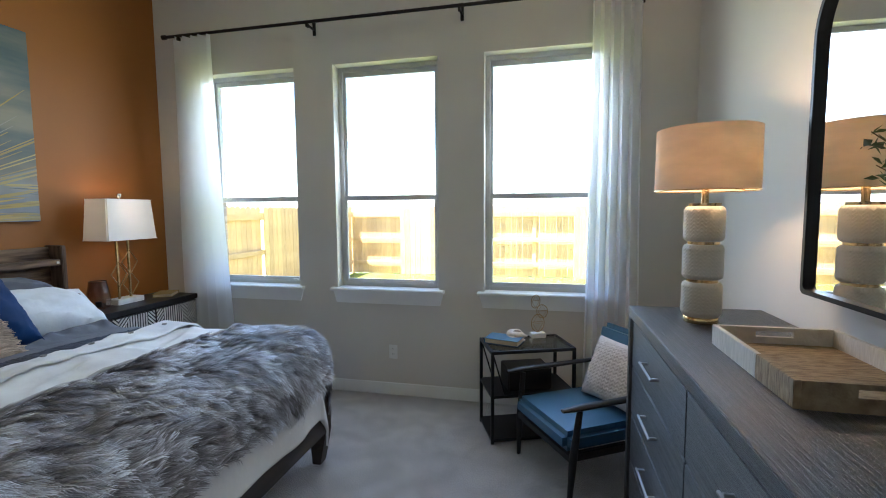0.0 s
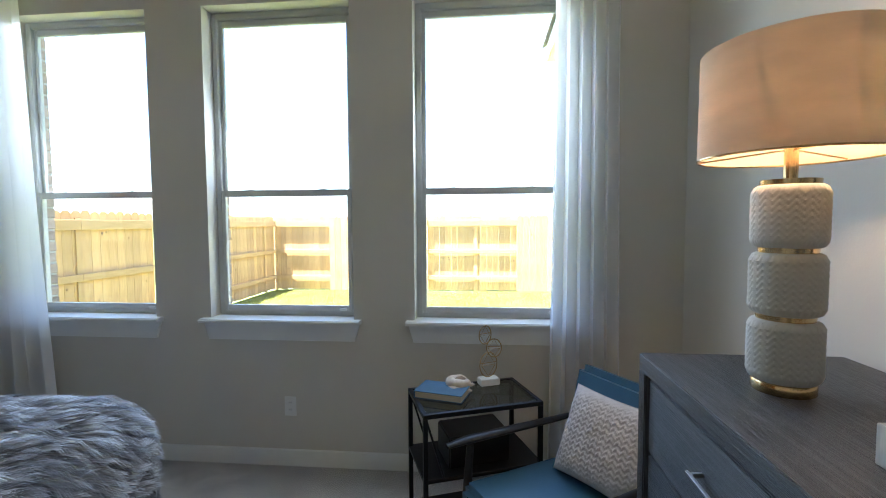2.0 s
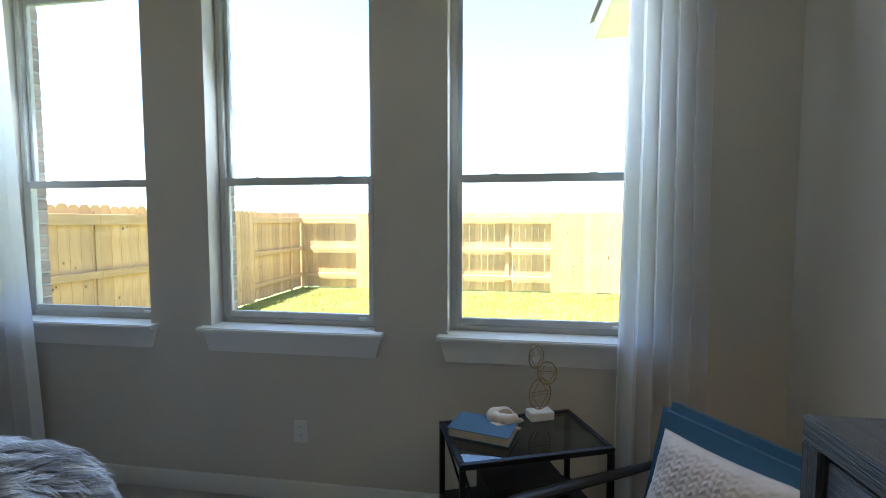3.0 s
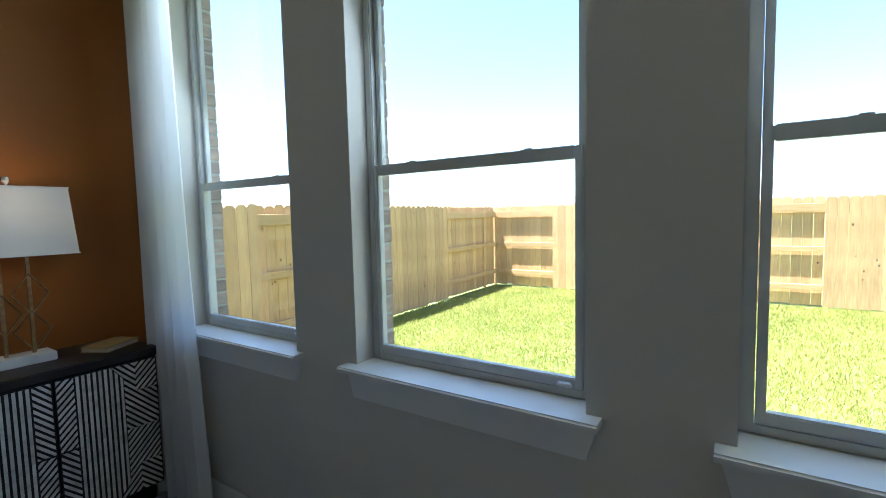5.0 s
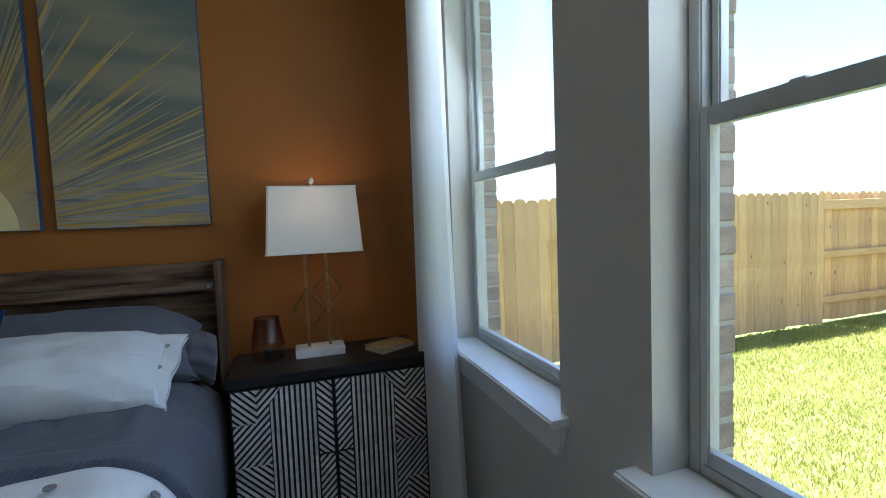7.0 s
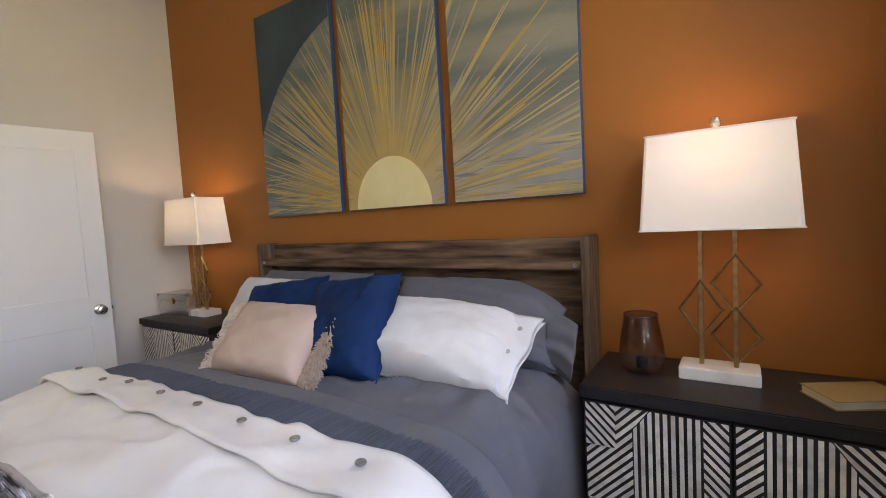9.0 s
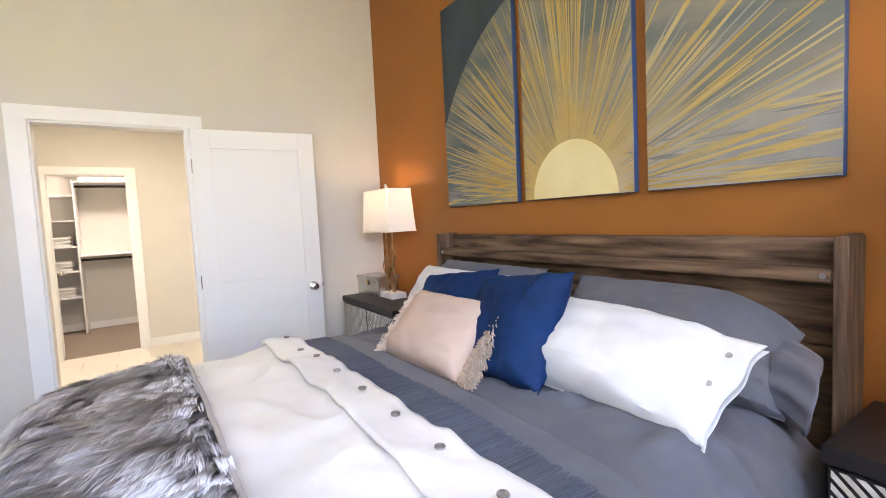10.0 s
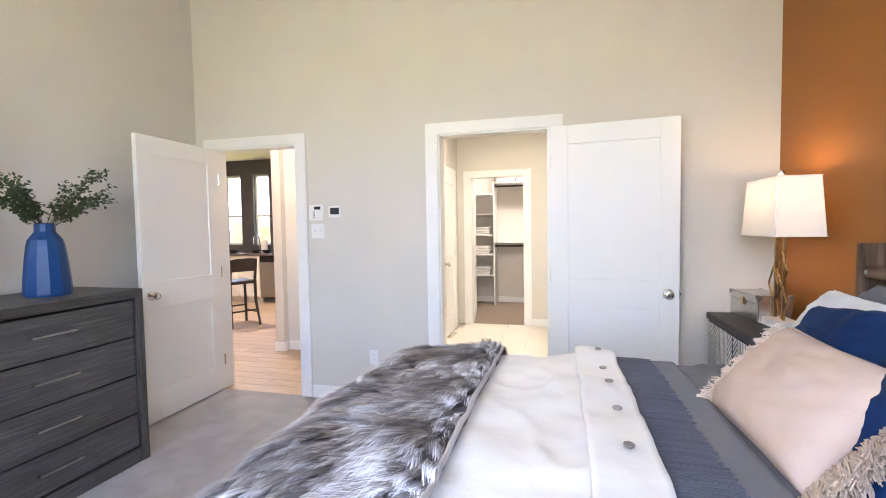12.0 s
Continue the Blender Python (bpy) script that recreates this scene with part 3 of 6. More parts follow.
cloth("coverlet", 0.06, 1.02, -1.38, 1.38, 0.0, GREYSHEET, "slate grey cotton coverlet tucked round the mattress", "bedspread", 80, 200, 0.036, 5, 0.01, 2.0, 0.70)
flap = cloth("duvet", 0.94, 2.33, -1.33, 1.33, 0.014, DUVET, "white puffy cotton duvet with a dark-buttoned hem", "duvet", 100, 170, 0.020, 4.0, 0.03, 4.0)
bm = B()
grid(bm, 10, 130, lambda u, v: drape(0.93 + 0.155 * u, -1.32 + 2.64 * v, 0.034 + 0.004 * math.sin(v * 40)) + Vector((0.004 * wob(v * 9, 1), 0, puff(0.93 + 0.155 * u, -1.32 + 2.64 * v) + 0.004 * wob(u * 2, v * 30, 7))))
band = part("hem_band", bm, DUVET, flap, "folded white hem band", True)
sol = band.modifiers.new("thickness", "SOLIDIFY")
sol.thickness, sol.offset = 0.012, -1
for k in range(12):
    sy = -1.2 + k * 0.218
    p = drape(0.995, sy, 0.040)
    q = drape(0.995, sy + 0.02, 0.040)
    bm = B()
    lathe(bm, [(0.0, 0.0), (0.012, 0.0), (0.0135, 0.003), (0.0125, 0.006), (0.008, 0.0045), (0.0, 0.0045)], 16)
    ang = math.atan2(q.z - p.z, q.y - p.y)
    bmesh.ops.transform(bm, matrix=Matrix.Translation(p + Vector((0, 0, 0.006 + puff(0.995, sy)))) @ Matrix.Rotation(ang, 4, "X"), verts=bm.verts[:])
    part("button", bm, BUTTON, flap, "dark horn button", True)
# fringed grey band beside the duvet's hem
fr = thing("fringed_throw", pose(0, 0, 0), "slate grey throw with a fringed edge folded on the bed", "throw blanket")
bm = B()
grid(bm, 20, 130, lambda u, v: drape(0.70 + 0.25 * u, -1.36 + 2.72 * v, 0.012) + Vector((0, 0, 0.012 * wob((0.70 + 0.25 * u) * 0.5, (-1.36 + 2.72 * v) * 0.8, 11, 2.2))))
cl = part("cloth", bm, GREYSHEET, fr, "", True)
sol = cl.modifiers.new("thickness", "SOLIDIFY")
sol.thickness, sol.offset = 0.006, -1
bm = B()
rng = random.Random(3)
for k in range(900):
    sy = -1.35 + 2.70 * k / 900
    a = 0.795 + rng.uniform(-0.01, 0.01)
    b = 0.952 + rng.uniform(-0.008, 0.006)
    dz = lambda s: 0.004 + 0.012 * wob(s * 0.5, sy * 0.8, 11, 2.2)
    pts = [drape(a + (b - a) * t, sy + rng.uniform(-0.004, 0.004), 0.012) + Vector((0, 0, dz(a + (b - a) * t) + 0.003 * math.sin(t * 3.1))) for t in (0, 0.35, 0.7, 1)]
    tube(bm, pts, 0.0016, 4, cap=False)
part("fringe", bm, FRINGE_G, fr, "combed grey yarn fringe", True)

# fur throw over the foot of the bed
FUR = bpy.data.materials.new("grey_faux_fur")
FUR.use_nodes = True
fn, fl = FUR.node_tree.nodes, FUR.node_tree.links
att, rnd = fn.new("ShaderNodeAttribute"), fn.new("ShaderNodeNewGeometry")
att.attribute_name = "along"
ramp = fn.new("ShaderNodeValToRGB")
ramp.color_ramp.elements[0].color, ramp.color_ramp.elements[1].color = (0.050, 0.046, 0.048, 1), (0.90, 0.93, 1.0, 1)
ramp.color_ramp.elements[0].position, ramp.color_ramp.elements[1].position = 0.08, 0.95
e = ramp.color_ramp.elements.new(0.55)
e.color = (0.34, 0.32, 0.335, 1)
hs, mr = fn.new("ShaderNodeHueSaturation"), fn.new("ShaderNodeMapRange")
mr.inputs["To Min"].default_value, mr.inputs["To Max"].default_value = 0.6, 1.5
fl.new(rnd.outputs["Random Per Island"], mr.inputs[0])
fl.new(att.outputs["Fac"], ramp.inputs[0])
fl.new(ramp.outputs[0], hs.inputs["Color"])
fl.new(mr.outputs[0], hs.inputs["Value"])
fl.new(hs.outputs[0], fn["Principled BSDF"].inputs["Base Color"])
fn["Principled BSDF"].inputs["Roughness"].default_value = 0.5
fn["Principled BSDF"].inputs["Specular IOR Level"].default_value = 0.35
FURBASE = mat("fur_backing", (0.12, 0.11, 0.11), 0.95, bump=0.6, bscale=60)
fur = thing("fur_throw", pose(0, 0, 0), "shaggy grey faux fur throw over the foot of the bed", "throw blanket")
F0, F1, FT = 1.405, 2.13, 1.25
bm = B()
grid(bm, 50, 120, lambda u, v: drape(F0 + (F1 - F0) * u, -FT + 2 * FT * v, 0.030) + Vector((0, 0, puff(F0 + (F1 - F0) * u, -FT + 2 * FT * v))))
back = part("backing", bm, FURBASE, fur, "", True)
sol = back.modifiers.new("thickness", "SOLIDIFY")
sol.thickness, sol.offset = 0.014, -1
bm = B()
tube(bm, [drape(F0 - 0.004, -FT + 2 * FT * i / 120, 0.042) + Vector((0, 0, puff(F0, -FT + 2 * FT * i / 120))) for i in range(121)], 0.008, 8)
part("hem", bm, mat("grey_fur_hem", (0.46, 0.44, 0.44), 0.9, bump=0.4), fur, "pale grey bound hem", True)
rng = np.random.default_rng(7)
vs, fs, along = [], [], []
LOCKS, HAIRS = 9500, 14
for k in range(LOCKS):
    sx, sy = F0 + 0.008 + (F1 - F0 - 0.008) * rng.random(), -FT + 2 * FT * rng.random()
    p = drape(sx, sy, 0.030)
    du, dv = (drape(sx + 0.01, sy, 0.030) - p).normalized(), (drape(sx, sy + 0.01, 0.030) - p).normalized()
    nrm = du.cross(dv)
    if nrm.length < 1e-6:
        continue
    nrm.normalize()
    p.z += puff(sx, sy)
    # each lock draws its hairs together to a tip, and neighbours lean alike
    a = 0.1 + 1.7 * wob(sx, sy, 1, 2.6) + 1.1 * wob(sx, sy, 4, 8)
    edge = min((sx - F0) / 0.06, 1.0)
    lie = du * ((0.12 + 0.55 * math.cos(a)) * edge) + dv * (0.62 + 0.62 * math.sin(a))
    lie = lie.normalized() if lie.length > 0.05 else dv
    side = nrm.cross(lie).normalized()
    r = rng.random(6)
    length = (0.085 + 0.065 * r[0]) * (0.5 + 0.5 * edge)
    rise, curl, wide = 0.009 + 0.020 * r[1] * r[1], 0.07 * (r[2] - 0.5) + 0.05 * wob(sx, sy, 15, 12), 0.010 + 0.012 * r[3]
    tone = 0.50 * wob(sx * 1.4, sy, 2, 5.0) + 0.55 * (r[4] - 0.5)
    for h in range(HAIRS):
        q = rng.random(5)
        off = side * (wide * 2 * (q[0] - 0.5)) + lie * (0.024 * (q[1] - 0.5))
        ln = length * (0.75 + 0.4 * q[2])
        w = 0.0006 + 0.0005 * q[3]
        own = tone + 0.25 * (q[4] - 0.5)
        b = len(vs)
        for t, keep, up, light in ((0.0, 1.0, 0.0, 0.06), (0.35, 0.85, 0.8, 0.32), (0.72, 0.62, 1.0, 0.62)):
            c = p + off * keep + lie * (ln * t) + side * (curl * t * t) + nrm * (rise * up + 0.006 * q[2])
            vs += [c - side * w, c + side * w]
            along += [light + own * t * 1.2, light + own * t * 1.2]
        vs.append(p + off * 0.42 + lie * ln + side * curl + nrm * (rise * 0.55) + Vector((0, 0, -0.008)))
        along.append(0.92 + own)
        fs += [(b, b + 1, b + 3, b + 2), (b + 2, b + 3, b + 5, b + 4), (b + 4, b + 5, b + 6)]
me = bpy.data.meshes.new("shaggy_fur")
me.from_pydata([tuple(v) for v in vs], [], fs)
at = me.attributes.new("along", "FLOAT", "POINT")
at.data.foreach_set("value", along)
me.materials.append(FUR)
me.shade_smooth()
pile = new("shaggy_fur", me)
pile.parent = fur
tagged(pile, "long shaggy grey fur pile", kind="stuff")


def pillow(name, at, w, h, t, material, label, category="pillow", n=28, wr=0.006, seed=0.0, power=2.6, extra=None, group="", droop=0.0, belly=0.0):
    """A cushion: x its width, z its height, y its thickness, standing on z = 0."""
    bm = B()
    for s in (1, -1):
        def f(u, v, s=s):
            a, b = 2 * u - 1, 2 * v - 1
            full = max((1 - abs(a) ** power) * (1 - abs(b) ** power), 0) ** 0.42
            pull = 1 - 0.07 * (1 - abs(a) ** 2) * abs(b) ** 3
            pull2 = 1 - 0.07 * (1 - abs(b) ** 2) * abs(a) ** 3
            y = s * t / 2 * full
            k = wr * (wob(a * 2, b * 2, seed + s, 1.6) + 0.6 * wob(a * 2, b * 2, seed + 3 * s, 4.1)) * min(full * 2, 1)
            y += k + (extra(a, b, s) * full if extra else 0)
            y *= 1 - belly * b
            return Vector((w / 2 * a * pull2, y, (h / 2 + h / 2 * b * pull) * (1 - droop * max(a, 0) ** 3)))
        grid(bm, n, n, f)
    bmesh.ops.remove_doubles(bm, verts=bm.verts[:], dist=1e-4)
    p = thing(name, at, label, category, group)
    part("cushion", bm, material, p, "", True)
    bm = B()
    loop = []
    for k in range(64):
        c = k / 16
        s, r = int(c), c - int(c)
        a, b = ((2 * r - 1, -1), (1, 2 * r - 1), (1 - 2 * r, 1), (-1, 1 - 2 * r))[s]
        loop.append((w / 2 * a * (1 - 0.07 * (1 - b * b) * abs(a) ** 3), 0.0, (h / 2 + h / 2 * b * (1 - 0.07 * (1 - a * a) * abs(b) ** 3)) * (1 - droop * max(a, 0) ** 3)))
    tube(bm, loop, 0.0035, 6, closed=True)
    part("seam", bm, material, p, "", True)
    return p


TOP = 0.775
lean = lambda x, y, z, tilt, turn: pose(x, y, z, 0, 0, turn) @ pose(0, 0, 0, tilt, 0, 0)
# faces look along local -y turned towards +x by a turn of 90 degrees
sham = pillow("sham_pillow", lean(-2.80, 1.77, TOP + 0.02, -38, 93), 0.80, 0.38, 0.24, GREYSHEET, "slate grey pillow leaning on the headboard, its cuffed end hanging open", seed=1, wr=0.020, group="bed pillows", droop=0.34, belly=0.25)
bm = B()
grid(bm, 14, 60, lambda u, v: Vector((0.335 + 0.115 * u - 0.02 * math.cos(2 * math.pi * v), (0.050 + 0.012 * u + 0.007 * math.sin(v * 44)) * math.cos(2 * math.pi * v) + 0.006 * wob(u * 3, v * 7, 3), 0.130 - 0.05 * u * u + (0.095 + 0.008 * u + 0.006 * math.sin(v * 57)) * math.sin(2 * math.pi * v))))
cuff = part("cuff", bm, GREYSHEET, sham, "gathered grey pillowcase cuff", True)
sol = cuff.modifiers.new("thickness", "SOLIDIFY")
sol.thickness, sol.offset = 0.004, 0
pillow("sham_pillow", lean(-2.82, 0.74, TOP + 0.02, -32, 88), 0.86, 0.37, 0.22, GREYSHEET, "slate grey pillow leaning on the headboard", seed=2, wr=0.016, group="bed pillows")
wp = pillow("button_pillow", lean(-2.50, 1.73, TOP + 0.030, -55, 94) @ pose(0, 0, 0, 0, 3, 0), 0.78, 0.38, 0.25, WHITEPIL, "white cotton pillow with a buttoned open end", seed=3, wr=0.016, group="bed pillows", droop=0.16, belly=0.2)
pillow("button_pillow", lean(-2.66, 0.72, TOP + 0.02, -36, 88), 0.80, 0.36, 0.20, WHITEPIL, "white cotton pillow behind the navy cushions", seed=4, wr=0.012, group="bed pillows")
bm = B()
for sg in (-1, 1):
    grid(bm, 10, 24, lambda u, v, sg=sg: Vector((0.29 + (0.092 + 0.035 * v ** 1.6 - 0.004 * math.cos(v * 15)) * u, sg * (0.048 * (1 - u) ** 0.8 * math.sin(math.pi * (0.08 + 0.84 * v)) + 0.010) - 0.012 + 0.006 * math.sin(v * 11 + u * 2), (0.016 + 0.366 * v + 0.014 * u * (2 * v - 1)) * 0.84)))
fp = part("flap", bm, WHITEPIL, wp, "open buttoned pillowcase end", True)
sol = fp.modifiers.new("thickness", "SOLIDIFY")
sol.thickness, sol.offset = 0.004, 0
for v, u in ((0.80, 0.62), (0.46, 0.62), (0.14, 0.62)):
    bm = B()
    lathe(bm, [(0.0, 0.0), (0.008, 0.0), (0.0092, 0.002), (0.008, 0.004), (0.0, 0.003)], 16)
    bmesh.ops.transform(bm, matrix=pose(0.29 + (0.092 + 0.035 * v ** 1.6 - 0.004 * math.cos(v * 15)) * u, -(0.048 * (1 - u) ** 0.8 * math.sin(math.pi * (0.08 + 0.84 * v)) + 0.026), (0.016 + 0.366 * v) * 0.84, 90, 0, 0), verts=bm.verts[:])
    part("button", bm, PALEBUTTON, wp, "grey button", True)
pillow("velvet_cushion", lean(-2.415, 1.46, TOP + 0.02, -33, 88) @ pose(0, 0, 0, 0, -7, 0), 0.43, 0.42, 0.19, NAVY, "square navy blue velvet cushion", seed=5, wr=0.016, group="navy cushions")
pillow("velvet_cushion", lean(-2.50, 1.00, TOP + 0.02, -34, 98) @ pose(0, 0, 0, 0, -8, 0), 0.44, 0.38, 0.17, NAVY, "square navy blue velvet cushion", seed=6, wr=0.012, group="navy cushions")
bp = pillow("fringed_cushion", lean(-2.30, 1.15, TOP + 0.022, -42, 92), 0.53, 0.33, 0.18, BLUSH, "blush pink lumbar cushion with yarn fringe ends", seed=7, wr=0.010)
rng = random.Random(11)
for sd in (1, -1):
    bm = B()
    for k in range(620):
        z = 0.005 + 0.31 * (k / 620) + rng.uniform(-0.006, 0.006)
        x0, y0 = sd * (0.250 + rng.uniform(-0.004, 0.008)), rng.uniform(-0.014, 0.010)
        ln = (0.085 + rng.uniform(-0.016, 0.012)) * (1.0 if sd > 0 else 0.3)
        dy, dz = rng.uniform(-0.040, 0.0), rng.uniform(-0.045, 0.0)
        wave = rng.uniform(-0.008, 0.008)
        tube(bm, [(x0, y0, z), (x0 + sd * ln * 0.4, y0 + dy * 0.2 - 0.010, z + dz * 0.15 + wave), (x0 + sd * ln * 0.75, y0 + dy * 0.6 - 0.004, z + dz * 0.5 - wave), (x0 + sd * ln, y0 + dy, z + dz)], [0.0024, 0.0028, 0.0026, 0.0020], 4)
    part("fringe", bm, BLUSH_F, bp, "thick cream yarn fringe", True)


# ---- bedside ----
def nightstand(at, label):
    """Local x points out of the wall, y along it; 0.85 wide, 0.40 deep, 0.80 high."""
    n = thing("nightstand", at, label, "nightstand", "nightstands")
    W, Dp, H = 0.85, 0.395, 0.80
    bm = B()
    box(bm, (0.0, 0.0, H - 0.042), (Dp + 0.008, W, H), 0.004)
    part("top", bm, BLACKWOOD, n)
    bm = B()
    box(bm, (0.004, 0.006, 0.085), (Dp - 0.02, W - 0.006, H - 0.0425), 0.003)
    part("body", bm, BLACKWOOD, n)
    bm = B()
    box(bm, (0.02, 0.03, 0.0), (Dp - 0.05, W - 0.03, 0.0845), 0.003)
    part("plinth", bm, BLACKWOOD, n)
    z0, z1 = 0.095, H - 0.05
    for k in range(2):
        y0 = 0.012 + k * 0.415
        w = 0.411
        bm = B()
        box(bm, (Dp - 0.0195, y0, z0), (Dp - 0.002, y0 + w, z1), 0.002, seg=1)
        dr = part("door", bm, BLACKWOOD, n, "black door with bone inlay")
        h = z1 - z0
        fl = (lambda u: u) if k == 0 else (lambda u: w - u)
        e = 0.006
        regions = []
        # nested arrowheads down the outer edge, a field of uprights, a slanted band beside the meeting edge
        a, c, q, ap, dp, g = 0.148, 0.338, h / 2, 0.098, 0.145, 0.004
        up, dn = (0.707, 0.707), (0.707, -0.707)
        for fz in ((lambda z: z), (lambda z: h - z)):
            first, second = (up, dn) if fz(0.0) > 0.0 else (dn, up)
            for poly, d in (([(e, e), (ap, e), (ap, dp), (e, dp)], first), ([(ap, e), (2 * ap, e), (a, dp * (2 * ap - a) / ap), (a, dp), (ap, dp)], second),
                            ([(e, dp), (a, dp), (a, q), (e, q)], second),
                            ([(a + g, dp * (2 * ap - a) / ap), (2 * ap + g, e), (c, e), (c, q), (a + g, q)], (1, 0)),
                            ([(c + g, e), (w - e, e), (w - e, q - g), (c + g, q - g)], first)):
                regions.append(([(u, fz(v)) for u, v in poly], d))
        pitch = 0.0215
        for poly, d in regions:
            ds = [d[0] * u + d[1] * v for u, v in poly]
            s = math.floor(min(ds) / pitch) * pitch
            while s < max(ds):
                cut = clip(clip(poly, d, s + pitch * 0.55), (-d[0], -d[1]), -s)
                s += pitch
                if len(cut) < 3:
                    continue
                area = abs(sum(cut[i][0] * cut[(i + 1) % len(cut)][1] - cut[(i + 1) % len(cut)][0] * cut[i][1] for i in range(len(cut)))) / 2
                if area < 2.5e-5:
                    continue
                bm = B()
                prism(bm, [(fl(u), v) for u, v in cut], 0.0016, lambda u, v, x: (Dp - 0.0022 + x, y0 + u, z0 + v))
                part("inlay", bm, BONE, dr)
    return n


nightstand(pose(-3.133, 2.272, 0), "black nightstand with geometric bone inlay doors beside the bed")
nightstand(pose(-3.133, -0.738, 0), "black nightstand with geometric bone inlay doors near the door")


def table_lamp(at, label):
    L = thing("table_lamp", at, label, "table lamp", "bedside lamps")
    bm = B()
    box(bm, (-0.06, -0.112, 0), (0.06, 0.112, 0.04), 0.003)
    part("base", bm, MARBLE, L, "white marble block")
    for y, z1 in ((-0.048, 0.52), (0.048, 0.52)):
        bm = B()
        box(bm, (-0.007, y - 0.007, 0.0395), (0.007, y + 0.007, z1), 0.001, seg=1)
        part("post", bm, GOLD, L, "champagne gold post")
    for y, z, hh, ww in ((-0.048, 0.225, 0.092, 0.062), (0.048, 0.31, 0.092, 0.066), (0.048, 0.142, 0.092, 0.066)):
        bm = B()
        tube(bm, [(0.009, y, z - hh), (0.012, y + ww, z), (0.009, y, z + hh), (0.006, y - ww, z)], 0.0056, 4, closed=True)
        part("diamond", bm, GOLD, L, "open gold diamond")
    bm = B()
    zb, zt = 0.488, 0.788
    lo, hi = (0.115, 0.212), (0.098, 0.192)
    def ring(z, a, b):
        return [bm.verts.new((sx * a, sy * b, z)) for sx, sy in ((-1, -1), (1, -1), (1, 1), (-1, 1))]
    r1, r2 = ring(zb, *lo), ring(zt, *hi)
    for i in range(4):
        bm.faces.new((r1[i], r1[(i + 1) % 4], r2[(i + 1) % 4], r2[i]))
    es = [ed for ed in bm.edges if abs(ed.verts[0].co.z - ed.verts[1].co.z) > 0.1]
    bmesh.ops.bevel(bm, geom=es, offset=0.008, segments=3, affect="EDGES")
    sh = part("shade", bm, SHADE, L, "white tapered rectangular fabric shade", True)
    for z, (a, b) in ((zb, lo), (zt, hi)):
        a, b = a + 0.001, b + 0.001
        bm = B()
        tube(bm, [(-a + 0.005, -b, z), (a - 0.005, -b, z), (a, -b + 0.005, z), (a, b - 0.005, z), (a - 0.005, b, z), (-a + 0.005, b, z), (-a, b - 0.005, z), (-a, -b + 0.005, z)], 0.0025, 6, closed=True)
        part("rim", bm, SHADE, sh)
    bm = B()
    tube(bm, [(0, -0.05, 0.515), (0, 0.05, 0.515)], 0.006, 8)
    tube(bm, [(0, 0, 0.515), (0, 0, 0.80)], 0.004, 8)
    for a in range(4):
        t = (hi[0], hi[1])
        tube(bm, [(0, 0, zt - 0.012), ((t[0] - 0.002) * (1, 0, -1, 0)[a], (t[1] - 0.002) * (0, 1, 0, -1)[a], zt - 0.003)], 0.002, 6)
    part("harp", bm, GOLD, L, "", True)
    bm = B()
    lathe(bm, [(0.0, 0.795), (0.008, 0.796), (0.007, 0.803), (0.014, 0.812), (0.0165, 0.822), (0.012, 0.833), (0.0, 0.836)], 16)
    part("finial", bm, CHROME, L, "round glass finial", True)
    return L


table_lamp(pose(-2.975, 2.66, 0.80), "gold diamond table lamp with a white shade, lit")
table_lamp(pose(-2.975, -0.36, 0.80), "gold diamond table lamp with a white shade, lit")

gv = thing("glass_vase", pose(-2.955, 2.43, 0.80), "smoked glass candle vase, pale at its foot", "vase")
bm = B()
pro = [(0.0, 0.004), (0.062, 0.004), (0.078, 0.02), (0.085, 0.05), (0.083, 0.085), (0.072, 0.14), (0.062, 0.185), (0.062, 0.196)]
lathe(bm, [(0.0, 0.0), (0.064, 0.0), (0.082, 0.018), (0.089, 0.05), (0.087, 0.085), (0.076, 0.14), (0.066, 0.185), (0.066, 0.198)] + pro[::-1], 36)
bmesh.ops.scale(bm, vec=(0.84, 0.84, 1), verts=bm.verts[:])
part("bowl", bm, SMOKE, gv, "", True)
bm = B()
tube(bm, [(0.054 * math.cos(a), 0.054 * math.sin(a), 0.198) for a in (2 * math.pi * i / 36 for i in range(36))], 0.003, 6, closed=True)
part("rim", bm, mat("smoked_rim", (0.05, 0.04, 0.04), 0.15), gv, "", True)
bm = B()
lathe(bm, [(0.0, 0.012), (0.02, 0.012), (0.021, 0.05), (0.018, 0.052), (0.0, 0.05)], 18)
part("candle", bm, BLACKWOOD, gv, "short black candle cup", True)


def book(name, at, w, d, h, cover, label):
    b = thing(name, at, label, "book")
    bm = B()
    box(bm, (0.003, 0.004, 0.003), (w - 0.004, d - 0.004, h - 0.003))
    part("pages", bm, PAGES, b, "cream page block")
    bm = B()
    box(bm, (0, 0, 0), (w, d, 0.003), 0.0008, seg=1)
    box(bm, (0, 0, h - 0.003), (w, d, h), 0.0008, seg=1)
    box(bm, (-0.003, 0, 0), (0.003, d, h), 0.001, seg=1)
    part("cover", bm, cover, b)
    return b


